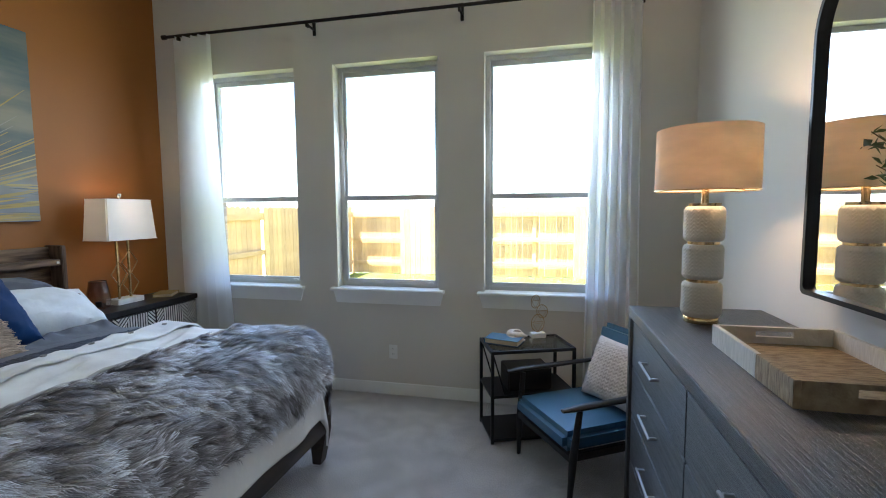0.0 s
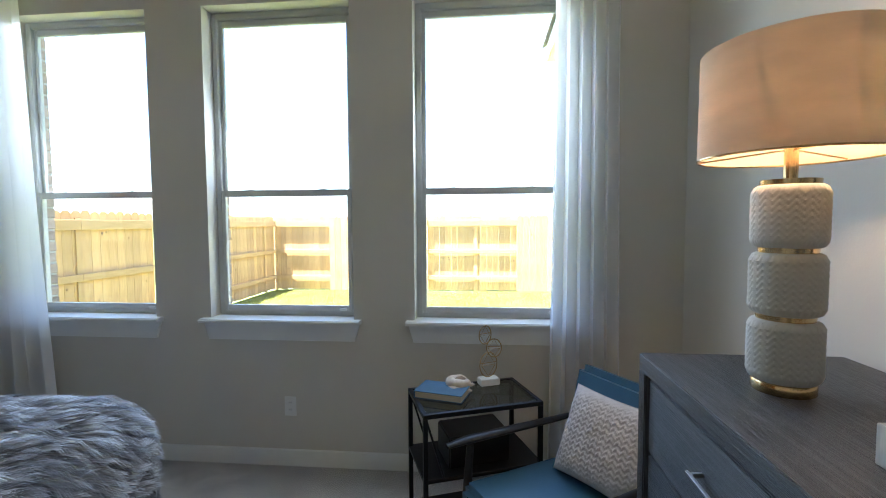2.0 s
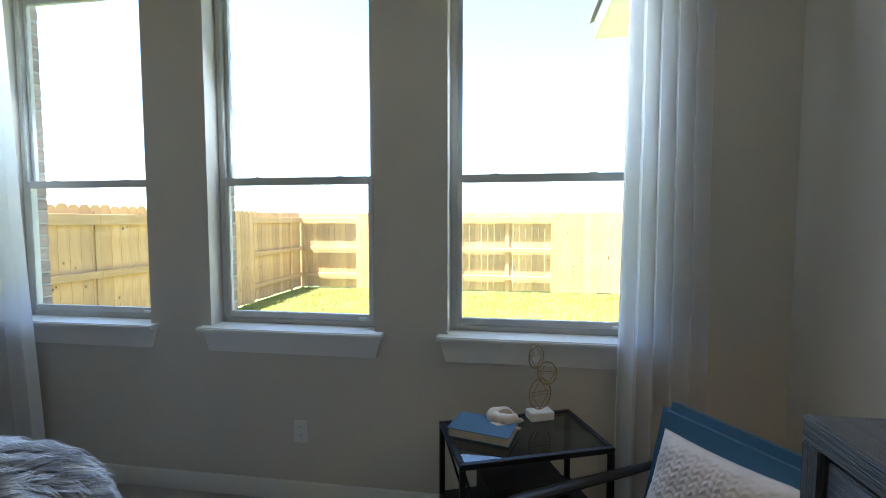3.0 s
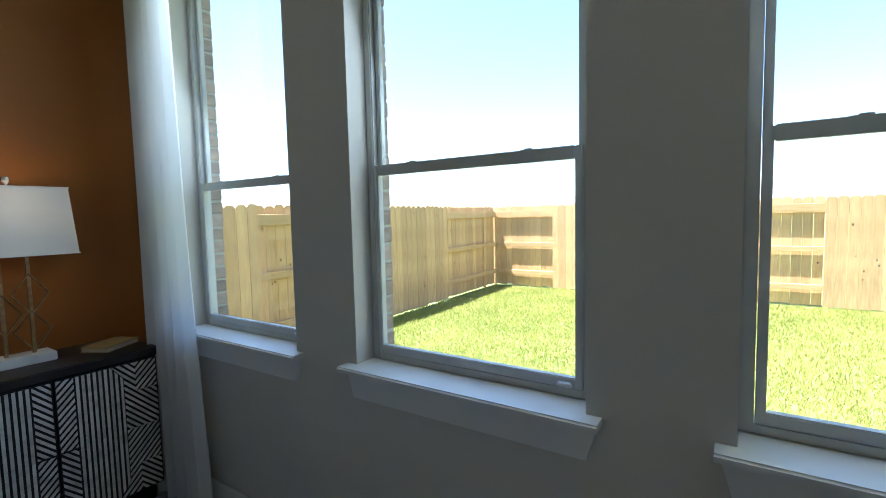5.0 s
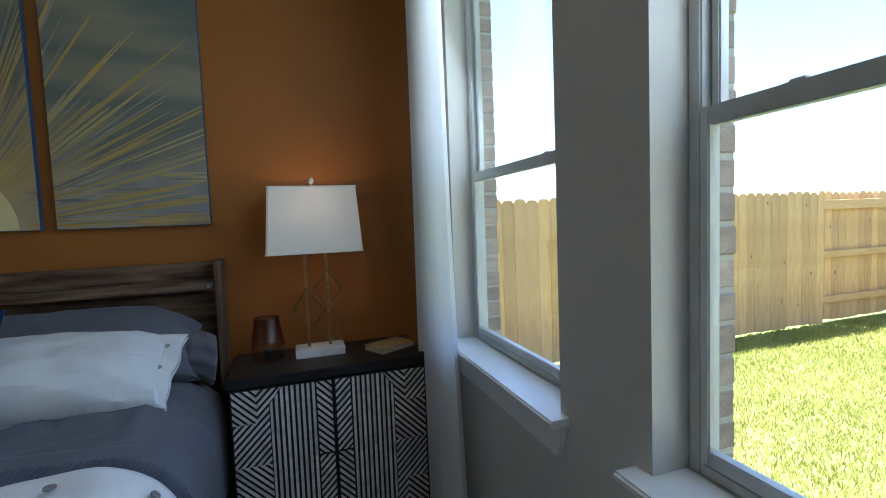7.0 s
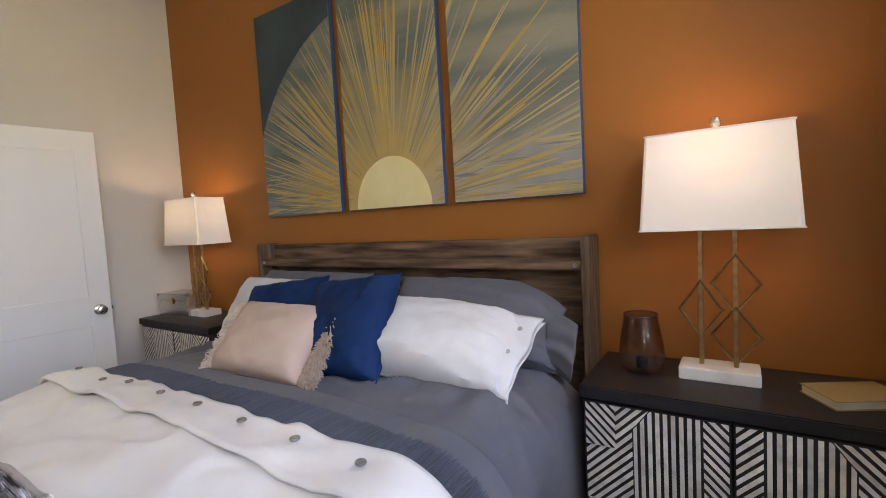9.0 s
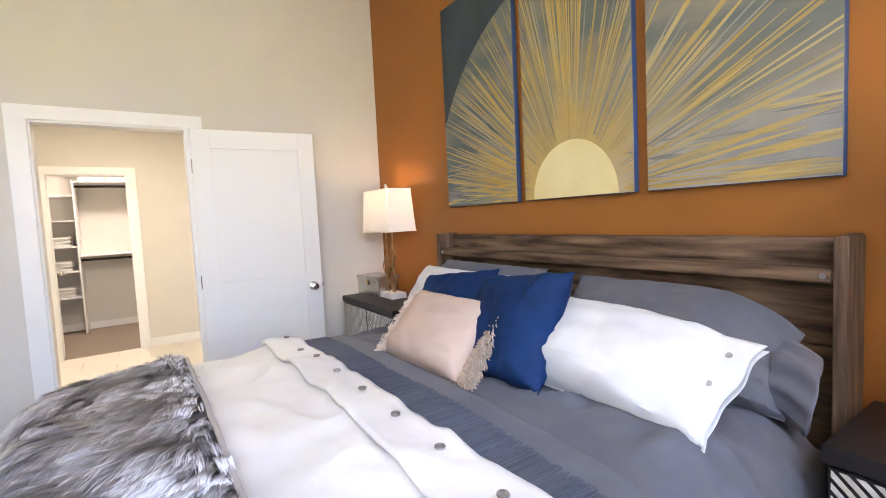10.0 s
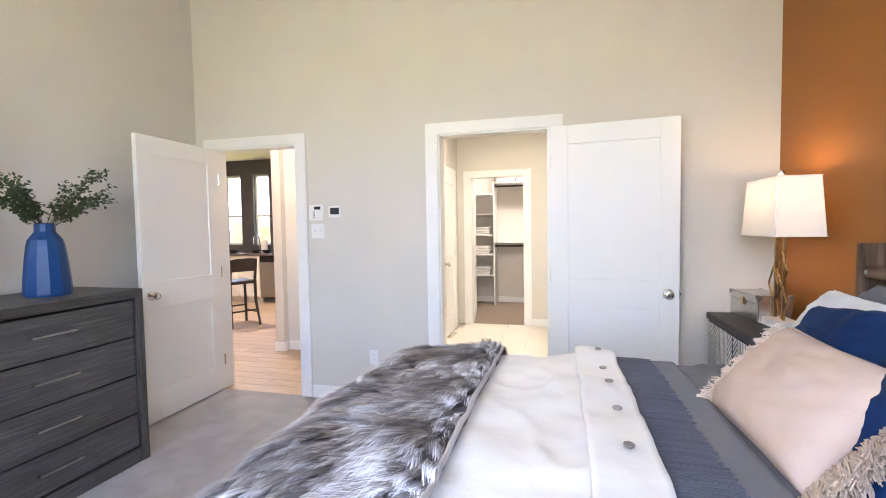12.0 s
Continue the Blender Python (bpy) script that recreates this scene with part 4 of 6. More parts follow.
book("book", pose(-3.03, 3.04, 0.80, 0, 0, -62), 0.20, 0.14, 0.026, BOOKYEL, "ochre cloth book lying on the nightstand")
bx = thing("silver_box", pose(-2.965, -0.575, 0.80, 0, 0, 8), "small silver-leafed lidded box with a brass clasp", "box")
bm = B()
box(bm, (-0.09, -0.15, 0), (0.09, 0.15, 0.105), 0.004)
part("body", bm, SILVER, bx)
bm = B()
box(bm, (-0.093, -0.153, 0.107), (0.093, 0.153, 0.152), 0.005)
part("lid", bm, SILVER, bx)
bm = B()
box(bm, (0.093, -0.014, 0.082), (0.098, 0.014, 0.124), 0.002)
part("clasp", bm, BRASS, bx, "brass clasp")
for sx in (-1, 1):
    for sy in (-1, 1):
        bm = B()
        box(bm, (sx * 0.0835 - 0.011, sy * 0.1435 - 0.011, 0.130), (sx * 0.0835 + 0.011, sy * 0.1435 + 0.011, 0.1535), 0.003)
        part("corner_cap", bm, PEWTER, bx, "dark metal corner cap")

# ---- painted triptych: a rising sun with rays ----
SKYPAINT = mat("painted_sky", (0.285, 0.262, 0.195), 0.6, col2=(0.085, 0.125, 0.13), scale=2.2, stretch=(1, 0.55, 2.6), detail=9, bump=0.4, bscale=70, spread=(0.32, 0.66))
sn, sl = SKYPAINT.node_tree.nodes, SKYPAINT.node_tree.links
for sun_at, reach, tint in (((-3.118, 1.238, 1.40), (0.22, 0.75), (0.58, 0.40, 0.11, 1)), ((-3.118, 1.9, 0.95), (0.45, 0.85), (0.42, 0.41, 0.42, 1))):
    # gold washes out from the painted sun, and pale lilac along the bottom
    base_link = [k for k in sl if k.to_socket.name == "Base Color"][0]
    tc2, vm, mr2, mix, nz, ad = sn.new("ShaderNodeTexCoord"), sn.new("ShaderNodeVectorMath"), sn.new("ShaderNodeMapRange"), sn.new("ShaderNodeMix"), sn.new("ShaderNodeTexNoise"), sn.new("ShaderNodeMath")
    vm.operation, mix.data_type, ad.operation = "DISTANCE", "RGBA", "MULTIPLY_ADD"
    vm.inputs[1].default_value = sun_at
    nz.inputs["Scale"].default_value = 5.0
    ad.inputs[1].default_value = 0.5
    mr2.inputs["From Min"].default_value, mr2.inputs["From Max"].default_value = reach[0] + 0.25, reach[1] + 0.25
    mr2.inputs["To Min"].default_value, mr2.inputs["To Max"].default_value = 0.85, 0.0
    mix.inputs["B"].default_value = tint
    for socket in mix.inputs:
        if socket.type == "RGBA" and socket.name == "B":
            socket.default_value = tint
    src = base_link.from_socket
    ins = [k for k in mix.inputs if k.type == "RGBA"]
    outs = [k for k in mix.outputs if k.type == "RGBA"]
    sl.new(tc2.outputs["Object"], vm.inputs[0])
    sl.new(tc2.outputs["Object"], nz.inputs[0])
    sl.new(nz.outputs[0], ad.inputs[0])
    sl.new(vm.outputs["Value"], ad.inputs[2])
    sl.new(ad.outputs[0], mr2.inputs[0])
    sl.new(mr2.outputs[0], mix.inputs[0])
    sl.new(src, ins[0])
    sl.new(outs[0], sn["Principled BSDF"].inputs["Base Color"])
DEEPTEAL = mat("painted_deep_teal", (0.035, 0.062, 0.075), 0.6, col2=(0.02, 0.036, 0.048), scale=5, bump=0.4, bscale=70)
STROKES = mat("gold_brush_strokes", (0.52, 0.34, 0.065), 0.5, col2=(0.42, 0.34, 0.17), scale=4, bump=0.4, bscale=80, island=0.16)
PALESTROKES = mat("pale_brush_strokes", (0.31, 0.295, 0.24), 0.5, col2=(0.20, 0.215, 0.22), scale=5, bump=0.4, bscale=80, island=0.16)
SUNPAINT = mat("painted_sun", (0.80, 0.70, 0.38), 0.55, col2=(0.76, 0.65, 0.33), scale=8, bump=0.3, bscale=60)
SUNY, SUNZ, PZ0, PZ1 = 1.238, 1.435, 1.435, 2.655


def canvas(y0, y1, arc, group="triptych"):
    c = thing("painting", pose(0, 0, 0), "canvas of a triptych with gold sun rays on teal grey", "painting", group)
    xf = -3.118
    bm = B()
    box(bm, (-3.149, y0, PZ0), (xf - 0.001, y1, PZ1), 0.002, seg=1)
    part("canvas", bm, CANVAS_EDGE, c, "canvas with deep blue painted edges")
    bm = B()
    prism(bm, [(y0 + 0.002, PZ0 + 0.002), (y1 - 0.002, PZ0 + 0.002), (y1 - 0.002, PZ1 - 0.002), (y0 + 0.002, PZ1 - 0.002)], 0.001, lambda u, v, d: (xf - 0.001 + d, u, v))
    part("painted_sky", bm, SKYPAINT, c)
    rect = [(y0 + 0.003, PZ0 + 0.003), (y1 - 0.003, PZ0 + 0.003), (y1 - 0.003, PZ1 - 0.003), (y0 + 0.003, PZ1 - 0.003)]

    def cut(poly):
        for nrm, d in (((1, 0), rect[1][0]), ((-1, 0), -rect[0][0]), ((0, 1), rect[2][1]), ((0, -1), -rect[0][1])):
            if len(poly) > 2:
                poly = clip(poly, nrm, d)
        return poly
    place = lambda off: (lambda u, v, d: (xf + off + d, u, v))
    if arc:
        bm = B()
        rim = [(SUNY + 1.12 * math.cos(radians(a / 4)), SUNZ + 1.12 * math.sin(radians(a / 4))) for a in range(360, 740)]
        rim = [q for q in rim if rect[0][0] <= q[0] <= rect[1][0] and rect[0][1] <= q[1] <= rect[2][1]]
        prism(bm, rim[::4] + [(rect[0][0], rim[-1][1]), (rect[0][0], rect[2][1]), (rim[0][0], rect[2][1])], 0.0004, place(0.0002))
        part("deep_corner", bm, DEEPTEAL, c, "deep teal corner")
    rg = random.Random(int(y0 * 100))
    for nm, material, count, off in (("pale_brushwork", PALESTROKES, 90 if y0 < 1.6 else 60, 0.0008), ("gold_brushwork", STROKES, 210 if y0 < 1.6 else 150, 0.0024)):
        bm = B()
        made = 0
        for k in range(count):
            a = radians(rg.uniform(2, 178)) if arc is not None else radians(2 + 176 * k / count)
            r0 = 0.27 + rg.random() ** 2 * 0.5
            r1 = min(r0 + rg.uniform(0.25, 0.8), 1.12 if math.cos(a) < -0.05 else 1.7)
            w = rg.uniform(0.0015, 0.0040) * (1.1 if nm == "gold_brushwork" else 1) * (1.0 if y0 < 1.6 else 1.4)
            d, s = (math.cos(a), math.sin(a)), (-math.sin(a), math.cos(a))
            pts = [(r0, 0.4), (r0 + (r1 - r0) * 0.2, 1), (r0 + (r1 - r0) * 0.75, 1.1), (r1, 0.35)]
            poly = [(SUNY + r * d[0] + w * q * s[0], SUNZ + r * d[1] + w * q * s[1]) for r, q in pts] + [(SUNY + r * d[0] - w * q * s[0], SUNZ + r * d[1] - w * q * s[1]) for r, q in pts[::-1]]
            poly = cut(poly)
            if len(poly) > 2:
                prism(bm, poly, 0.0005, place(off + 0.000005 * k))
                made += 1
        # streaks along the horizon
        for k in range(34):
            z = PZ0 + 0.01 + 0.24 * rg.random() ** 1.6
            y = rg.uniform(y0 - 0.1, y1)
            ln, w = rg.uniform(0.1, 0.35), rg.uniform(0.003, 0.007)
            if abs(y + ln / 2 - SUNY) < 0.25 + ln / 2 and z < PZ0 + 0.25 and y0 < SUNY < y1:
                continue
            poly = cut([(y, z), (y + ln * 0.3, z - w), (y + ln, z), (y + ln * 0.6, z + w)])
            if len(poly) > 2:
                prism(bm, poly, 0.0004, place(off + 0.0012 + 0.000005 * k))
        tagged(part(nm, bm, material, c, "fine painted brush strokes"), kind="stuff")
    if y0 < SUNY < y1:
        bm = B()
        prism(bm, [(SUNY + 0.243 * math.cos(a), SUNZ + 0.004 + 0.258 * math.sin(a)) for a in (math.pi * i / 40 for i in range(41))], 0.0012, place(0.0022))
        part("sun", bm, SUNPAINT, c, "pale yellow half sun")
    return c


canvas(0.232, 0.872, True)
canvas(0.928, 1.552, False)
canvas(1.608, 2.205, False)

# ---- curtains and rod ----

def curtain(x0, x1, seed, flare):
    c = thing("curtain", pose(0, 0, 0), "white pleated floor-length curtain panel beside a window", "curtain", "curtains")
    n = 5
    pts = 140
    bm = B()

    def f(u, v):
        z = 0.012 + 2.915 * v
        k = (1 - v) ** 1.5
        a, b = x0 - flare[0] * k, x1 + flare[1] * k
        amp = 0.035 + 0.012 * (1 - v)
        ph = 2 * math.pi * n * u + 0.5 * wob(u * 3, v * 1.5, seed)
        return Vector((a + (b - a) * (u + 0.012 * math.sin(2 * ph)), 3.145 + amp * math.sin(ph) + 0.012 * wob(u * 5, v * 2, seed + 3), z))
    grid(bm, pts, 24, f)
    o = part("cloth", bm, CURTAIN, c, "", True)
    return c


curtain(-2.87, -2.50, 2, (0.0, 0.13))
curtain(0.47, 0.782, 5, (0.03, 0.035))
rod = thing("curtain_rod", pose(0, 0, 0), "dark bronze curtain rod on three brackets", "curtain rod")
bm = B()
tube(bm, [(-2.93, 3.135, 2.94), (0.84, 3.135, 2.94)], 0.0125, 14)
part("pole", bm, ROD, rod, "", True)
for x in (-2.945, 0.855):
    bm = B()
    s = -1 if x < 0 else 1
    tube(bm, [(x - s * 0.02, 3.135, 2.94), (x + s * 0.012, 3.135, 2.94)], 0.019, 16)
    part("finial", bm, ROD, rod, "round end cap", True)
for x in (-1.63, -0.44, -2.80, 0.80):
    bm = B()
    box(bm, (x - 0.012, 3.236, 2.875), (x + 0.012, 3.25, 2.975), 0.002)
    box(bm, (x - 0.008, 3.128, 2.912), (x + 0.008, 3.237, 2.926), 0.002)
    box(bm, (x - 0.010, 3.120, 2.90), (x + 0.010, 3.150, 2.928), 0.003)
    part("bracket", bm, ROD, rod)


# ---- dresser, mirror and what stands on it ----
DX0, DX1, DY0, DY1, DH = 0.573, 1.140, 0.284, 2.137, 1.026
dresser = thing("dresser", pose(0, 0, 0), "long grey cerused oak dresser with eight drawers", "dresser")
bm = B()
box(bm, (DX0, DY0, DH - 0.05), (DX1, DY1, DH), 0.003)
part("top", bm, DRESSER_TOP, dresser)
for y0 in (DY0, DY1 - 0.05):
    bm = B()
    box(bm, (DX0, y0, 0.0), (DX1, y0 + 0.05, DH - 0.0503), 0.003)
    part("side_panel", bm, DRESSER_V, dresser)
bm = B()
box(bm, (DX0 + 0.005, DY0 + 0.0503, 0.0), (DX1, DY1 - 0.0503, 0.085), 0.003)
part("plinth", bm, DRESSER, dresser)
bm = B()
box(bm, (DX0 + 0.05, DY0 + 0.0503, 0.0853), (DX1 - 0.005, DY1 - 0.0503, DH - 0.0503))
part("carcass", bm, BLACKWOOD, dresser, "dark recessed carcass")
YM = 1.235
for y0, y1 in ((DY0 + 0.056, YM - 0.004), (YM + 0.004, DY1 - 0.056)):
    zs = [0.092, 0.293, 0.521, 0.747, 0.966]
    for z0, z1 in zip(zs, zs[1:]):
        bm = B()
        box(bm, (DX0 + 0.012, y0, z0 + 0.004), (DX0 + 0.049, y1, z1 - 0.004), 0.003)
        dw = part("drawer", bm, DRESSER, dresser)
        ym, zm = (y0 + y1) / 2, (z0 + z1) / 2 + 0.01
        bm = B()
        box(bm, (DX0 - 0.022, ym - 0.105, zm - 0.0045), (DX0 - 0.013, ym + 0.105, zm + 0.0045), 0.002)
        for s in (-1, 1):
            box(bm, (DX0 - 0.0135, ym + s * 0.092 - 0.006, zm - 0.005), (DX0 + 0.0125, ym + s * 0.092 + 0.006, zm + 0.005), 0.002)
        part("handle", bm, PEWTER, dw, "pewter bar handle")


def rrect(y0, y1, z0, z1, r, top):
    pts = []
    for cy, cz, a0, rr in ((y1 - r, z0 + r, -90, r), (y1 - top, z1 - top, 0, top), (y0 + top, z1 - top, 90, top), (y0 + r, z0 + r, 180, r)):
        pts += [(cy + rr * math.cos(radians(a0 + 90 * i / 10)), cz + rr * math.sin(radians(a0 + 90 * i / 10))) for i in range(11)]
    return pts


mir = thing("mirror", pose(0, 0, 0), "arched wall mirror in a deep narrow black metal frame", "mirror")
bm = B()
prism(bm, rrect(0.762, 1.638, 1.203, 2.248, 0.02, 0.21), 0.006, lambda u, v, d: (1.078 - d, u, v))
part("glass", bm, MIRROR, mir, "silvered glass")
bm = B()
outer, inner = rrect(0.748, 1.652, 1.189, 2.262, 0.024, 0.222), rrect(0.764, 1.636, 1.205, 2.246, 0.018, 0.208)
k = len(outer)
ring = [[bm.verts.new((x, *p)) for p in q] for q, x in ((outer, 1.1595), (outer, 1.052), (inner, 1.052), (inner, 1.1595))]
for a, b in zip(ring, ring[1:] + ring[:1]):
    for i in range(k):
        bm.faces.new((a[i], a[(i + 1) % k], b[(i + 1) % k], b[i]))
part("frame", bm, BLACKMETAL, mir, "thin black metal frame")

dl = thing("table_lamp", pose(0.80, 1.85, DH), "stacked cream ceramic table lamp with a beige drum shade, lit", "table lamp")
bm = B()
lathe(bm, [(0.0, 0.0), (0.062, 0.0), (0.064, 0.003), (0.064, 0.022), (0.062, 0.025), (0.0, 0.025)], 40)
part("foot", bm, BRASS, dl, "round brass foot", True)


def carve(a, z):
    n = 16
    u = a / (2 * math.pi) * n
    f = u - math.floor(u)
    herring = math.sin((z * 900) + (abs(f - 0.5) * 2) * 7)
    return 0.0016 * herring * (0.2 + 0.8 * min(1, 4 * abs(abs(f - 0.5) - 0.25) + 0.3))


for i in range(3):
    z = 0.026 + i * 0.152
    bm = B()
    pr = [(0.0, 0.0), (0.060, 0.0), (0.067, 0.004), (0.072, 0.013)] + [(0.0735, 0.013 + 0.114 * j / 24) for j in range(1, 24)] + [(0.072, 0.127), (0.067, 0.136), (0.060, 0.14), (0.0, 0.14)]
    lathe(bm, [(r, z + q) for r, q in pr], 160, relief=lambda a, q: carve(a, q))
    part("drum", bm, CERAMIC, dl, "carved cream ceramic drum", True)
    bm = B()
    lathe(bm, [(0.0, z + 0.1401), (0.057, z + 0.1401), (0.058, z + 0.1519), (0.0, z + 0.1519)], 40)
    part("brass_band", bm, BRASS, dl, "brass band", True)
bm = B()
lathe(bm, [(0.0, 0.482), (0.014, 0.482), (0.014, 0.56), (0.0, 0.56)], 18)
part("neck", bm, BRASS, dl, "brass neck", True)
bm = B()
zs, rr = (0.532, 0.772), 0.184
lathe(bm, [(rr + 0.002, zs[0]), (rr, zs[1]), (rr - 0.002, zs[1]), (rr, zs[0]), (rr + 0.002, zs[0])], 72)
bmesh.ops.delete(bm, geom=[f for f in bm.faces if len(f.verts) > 4], context="FACES_ONLY")
part("shade", bm, LINEN_SHADE, dl, "beige linen drum shade", True)
bm = B()
for a in range(3):
    t = a * 2.094 + 0.4
    tube(bm, [(0, 0, 0.55), ((rr - 0.001) * math.cos(t), (rr - 0.001) * math.sin(t), 0.536)], 0.002, 6)
tube(bm, [((rr + 0.001) * math.cos(a), (rr + 0.001) * math.sin(a), zs[0]) for a in (2 * math.pi * i / 48 for i in range(48))], 0.0025, 6, closed=True)
part("spider", bm, BRASS, dl, "brass shade ring", True)

tr = thing("tray", pose(0, 0, DH), "white and natural raffia tray with cut-out handles", "tray")
X0, X1, Y0, Y1, TH, tt = 0.737, 1.100, 0.992, 1.520, 0.068, 0.016
bm = B()
box(bm, (X0 + 0.002, Y0 + 0.002, 0.0), (X1 - 0.002, Y1 - 0.002, 0.014))
part("base", bm, RAFFIA, tr, "natural raffia bottom")
for nm, lo, hi, m in (("side", (X0, 1.19, 0), (X0 + tt, Y1, TH), RAFFIA_W), ("side", (X0, Y0, 0), (X0 + tt, 1.1895, TH), RAFFIA), ("side", (X1 - tt, 1.19, 0), (X1, Y1, TH), RAFFIA_W), ("side", (X1 - tt, Y0, 0), (X1, 1.1895, TH), RAFFIA)):
    bm = B()
    box(bm, lo, hi, 0.002)
    part(nm, bm, m, tr)
for y0, m in ((Y0, RAFFIA), (Y1 - tt, RAFFIA_W)):
    bm = B()
    xm = (X0 + X1) / 2
    wall_boxes(bm, 0, (X0 + tt + 0.0003, y0, 0), (X1 - tt - 0.0003, y0 + tt, TH), [(xm - 0.055, xm + 0.055, 0.036, 0.055)])
    part("end", bm, m, tr)

vz = thing("vase", pose(0.86, 0.60, DH), "tall royal blue glazed ceramic vase holding green sprigs", "vase")
bm = B()
n = 12
pro = [(0.0, 0.0), (0.118, 0.0), (0.122, 0.012), (0.116, 0.09), (0.104, 0.20), (0.094, 0.27), (0.086, 0.30), (0.060, 0.335), (0.052, 0.345), (0.051, 0.385), (0.046, 0.39), (0.044, 0.345), (0.0, 0.34)]
lathe(bm, [(r * 0.88, z) for r, z in pro], n)
body = part("body", bm, BLUEGLAZE, vz, "", False)
pl = thing("plant_sprigs", pose(0.86, 0.60, DH + 0.34), "leafy green eucalyptus sprigs standing in the blue vase", "plant")
rg = random.Random(4)
leaves = B()
for k in range(20):
    sd = 1 if k % 2 else -1
    tilt, az = rg.uniform(0.12, 0.95), (math.pi / 2 + rg.uniform(-0.9, 0.9)) * sd - 0.3
    ln = rg.uniform(0.20, 0.40) * (0.78 if sd > 0 else 1.0)
    d = Vector((math.sin(tilt) * math.cos(az), math.sin(tilt) * math.sin(az), math.cos(tilt)))
    d.x = min(d.x, 0.12)
    pts = [Vector((0, 0, 0.0)) + d * ln * t + Vector((0, sd * 0.10 * t * t, 0.02 * t)) for t in (0, 0.3, 0.55, 0.8, 1.0)]
    twig = B()
    tube(twig, pts, [0.0022, 0.002, 0.0017, 0.0014, 0.001], 5)
    part("stem", twig, STEM, pl, "brown twig", True)
    for j in range(70):
        t = 0.28 + 0.72 * rg.random()
        i = min(int(t * 4), 3)
        p = pts[i].lerp(pts[i + 1], t * 4 - i) + Vector((rg.uniform(-1, 1), rg.uniform(-1, 1), rg.uniform(-1, 1))) * 0.022
        u = Vector((rg.uniform(-1, 1), rg.uniform(-1, 1), rg.uniform(-0.6, 0.9))).normalized()
        w = u.orthogonal().normalized()
        L, Wd = rg.uniform(0.018, 0.031), rg.uniform(0.005, 0.009)
        q = u.cross(w)
        vv = [leaves.verts.new(c) for c in (p, p + u * L * 0.45 + w * Wd + q * 0.002, p + u * L, p + u * L * 0.45 - w * Wd + q * 0.002)]
        leaves.faces.new(vv)
tagged(part("foliage", leaves, LEAF, pl), kind="stuff")

# ---- side table and armchair ----
st = thing("side_table", pose(-0.145, 2.605, 0, 0, 0, 20.9), "black metal side table with a glass top and lower shelf", "side table")
TW, TD, TZ, k = 0.56, 0.34, 0.604, 0.020
for x in (0, TW - k):
    for y in (0, TD - k):
        bm = B()
        box(bm, (x, y, 0), (x + k, y + k, TZ - 0.0205), 0.002, seg=1)
        part("leg", bm, BLACKMETAL, st)
bm = B()
for lo, hi in (((0, 0, TZ - 0.02), (TW, k, TZ)), ((0, TD - k, TZ - 0.02), (TW, TD, TZ)), ((0, k, TZ - 0.02), (k, TD - k, TZ)), ((TW - k, k, TZ - 0.02), (TW, TD - k, TZ))):
    box(bm, lo, hi, 0.002, seg=1)
part("top_frame", bm, BLACKMETAL, st)
bm = B()
box(bm, (k, k, TZ - 0.010), (TW - k, TD - k, TZ - 0.003))
g = part("glass_top", bm, glass_mat("dark_glass", (0.50, 0.53, 0.53), 0.12), st, "smoked glass top")
bm = B()
box(bm, (0.001, 0.001, 0.30), (TW - 0.001, TD - 0.001, 0.318), 0.002, seg=1)
part("shelf", bm, BLACKMETAL, st)
bm = B()
box(bm, (0.001, 0.001, 0.015), (TW - 0.001, TD - 0.001, 0.035), 0.002, seg=1)
part("bottom_shelf", bm, BLACKMETAL, st)
for y in (0.005, TD - 0.012):
    bm = B()
    tube(bm, [(0.012, y, 0.585), (0.09, y, 0.32)], 0.005, 6)
    part("brace", bm, BLACKMETAL, st)
bm = B()
box(bm, (0.13, 0.06, 0.318), (0.42, 0.26, 0.46), 0.006)
solo("black_box", bm, BLACKWOOD, "black box on the side table's shelf", "box", at=pose(-0.145, 2.605, 0, 0, 0, 20.9))
book("book", pose(-0.215, 2.80, TZ, 0, 0, -14), 0.23, 0.155, 0.034, BOOKBLUE, "blue cloth book lying on the side table")
sh = thing("seashell", pose(-0.005, 2.90, TZ), "cream conch seashell beside the book", "seashell")
bm = B()
pts, rs = [], []
for i in range(46):
    t = i / 45
    a = t * 5 * math.pi
    pts.append((0.035 * (1 - t) * math.cos(a) - 0.035 + 0.105 * t, 0.030 * (1 - t) * math.sin(a), 0.034 + 0.006 * (1 - t)))
    rs.append(0.034 * (1 - t) ** 1.1 * (0.95 + 0.08 * math.sin(3 * a)) + 0.003)
tube(bm, pts, rs, 14)
part("spire", bm, SHELL, sh, "", True)
bm = B()
tube(bm, [(-0.06, -0.03, 0.028), (-0.03, -0.048, 0.024), (0.02, -0.044, 0.018), (0.055, -0.02, 0.012)], [0.006, 0.016, 0.013, 0.004], 12)
part("lip", bm, SHELL, sh, "curled shell lip", True)

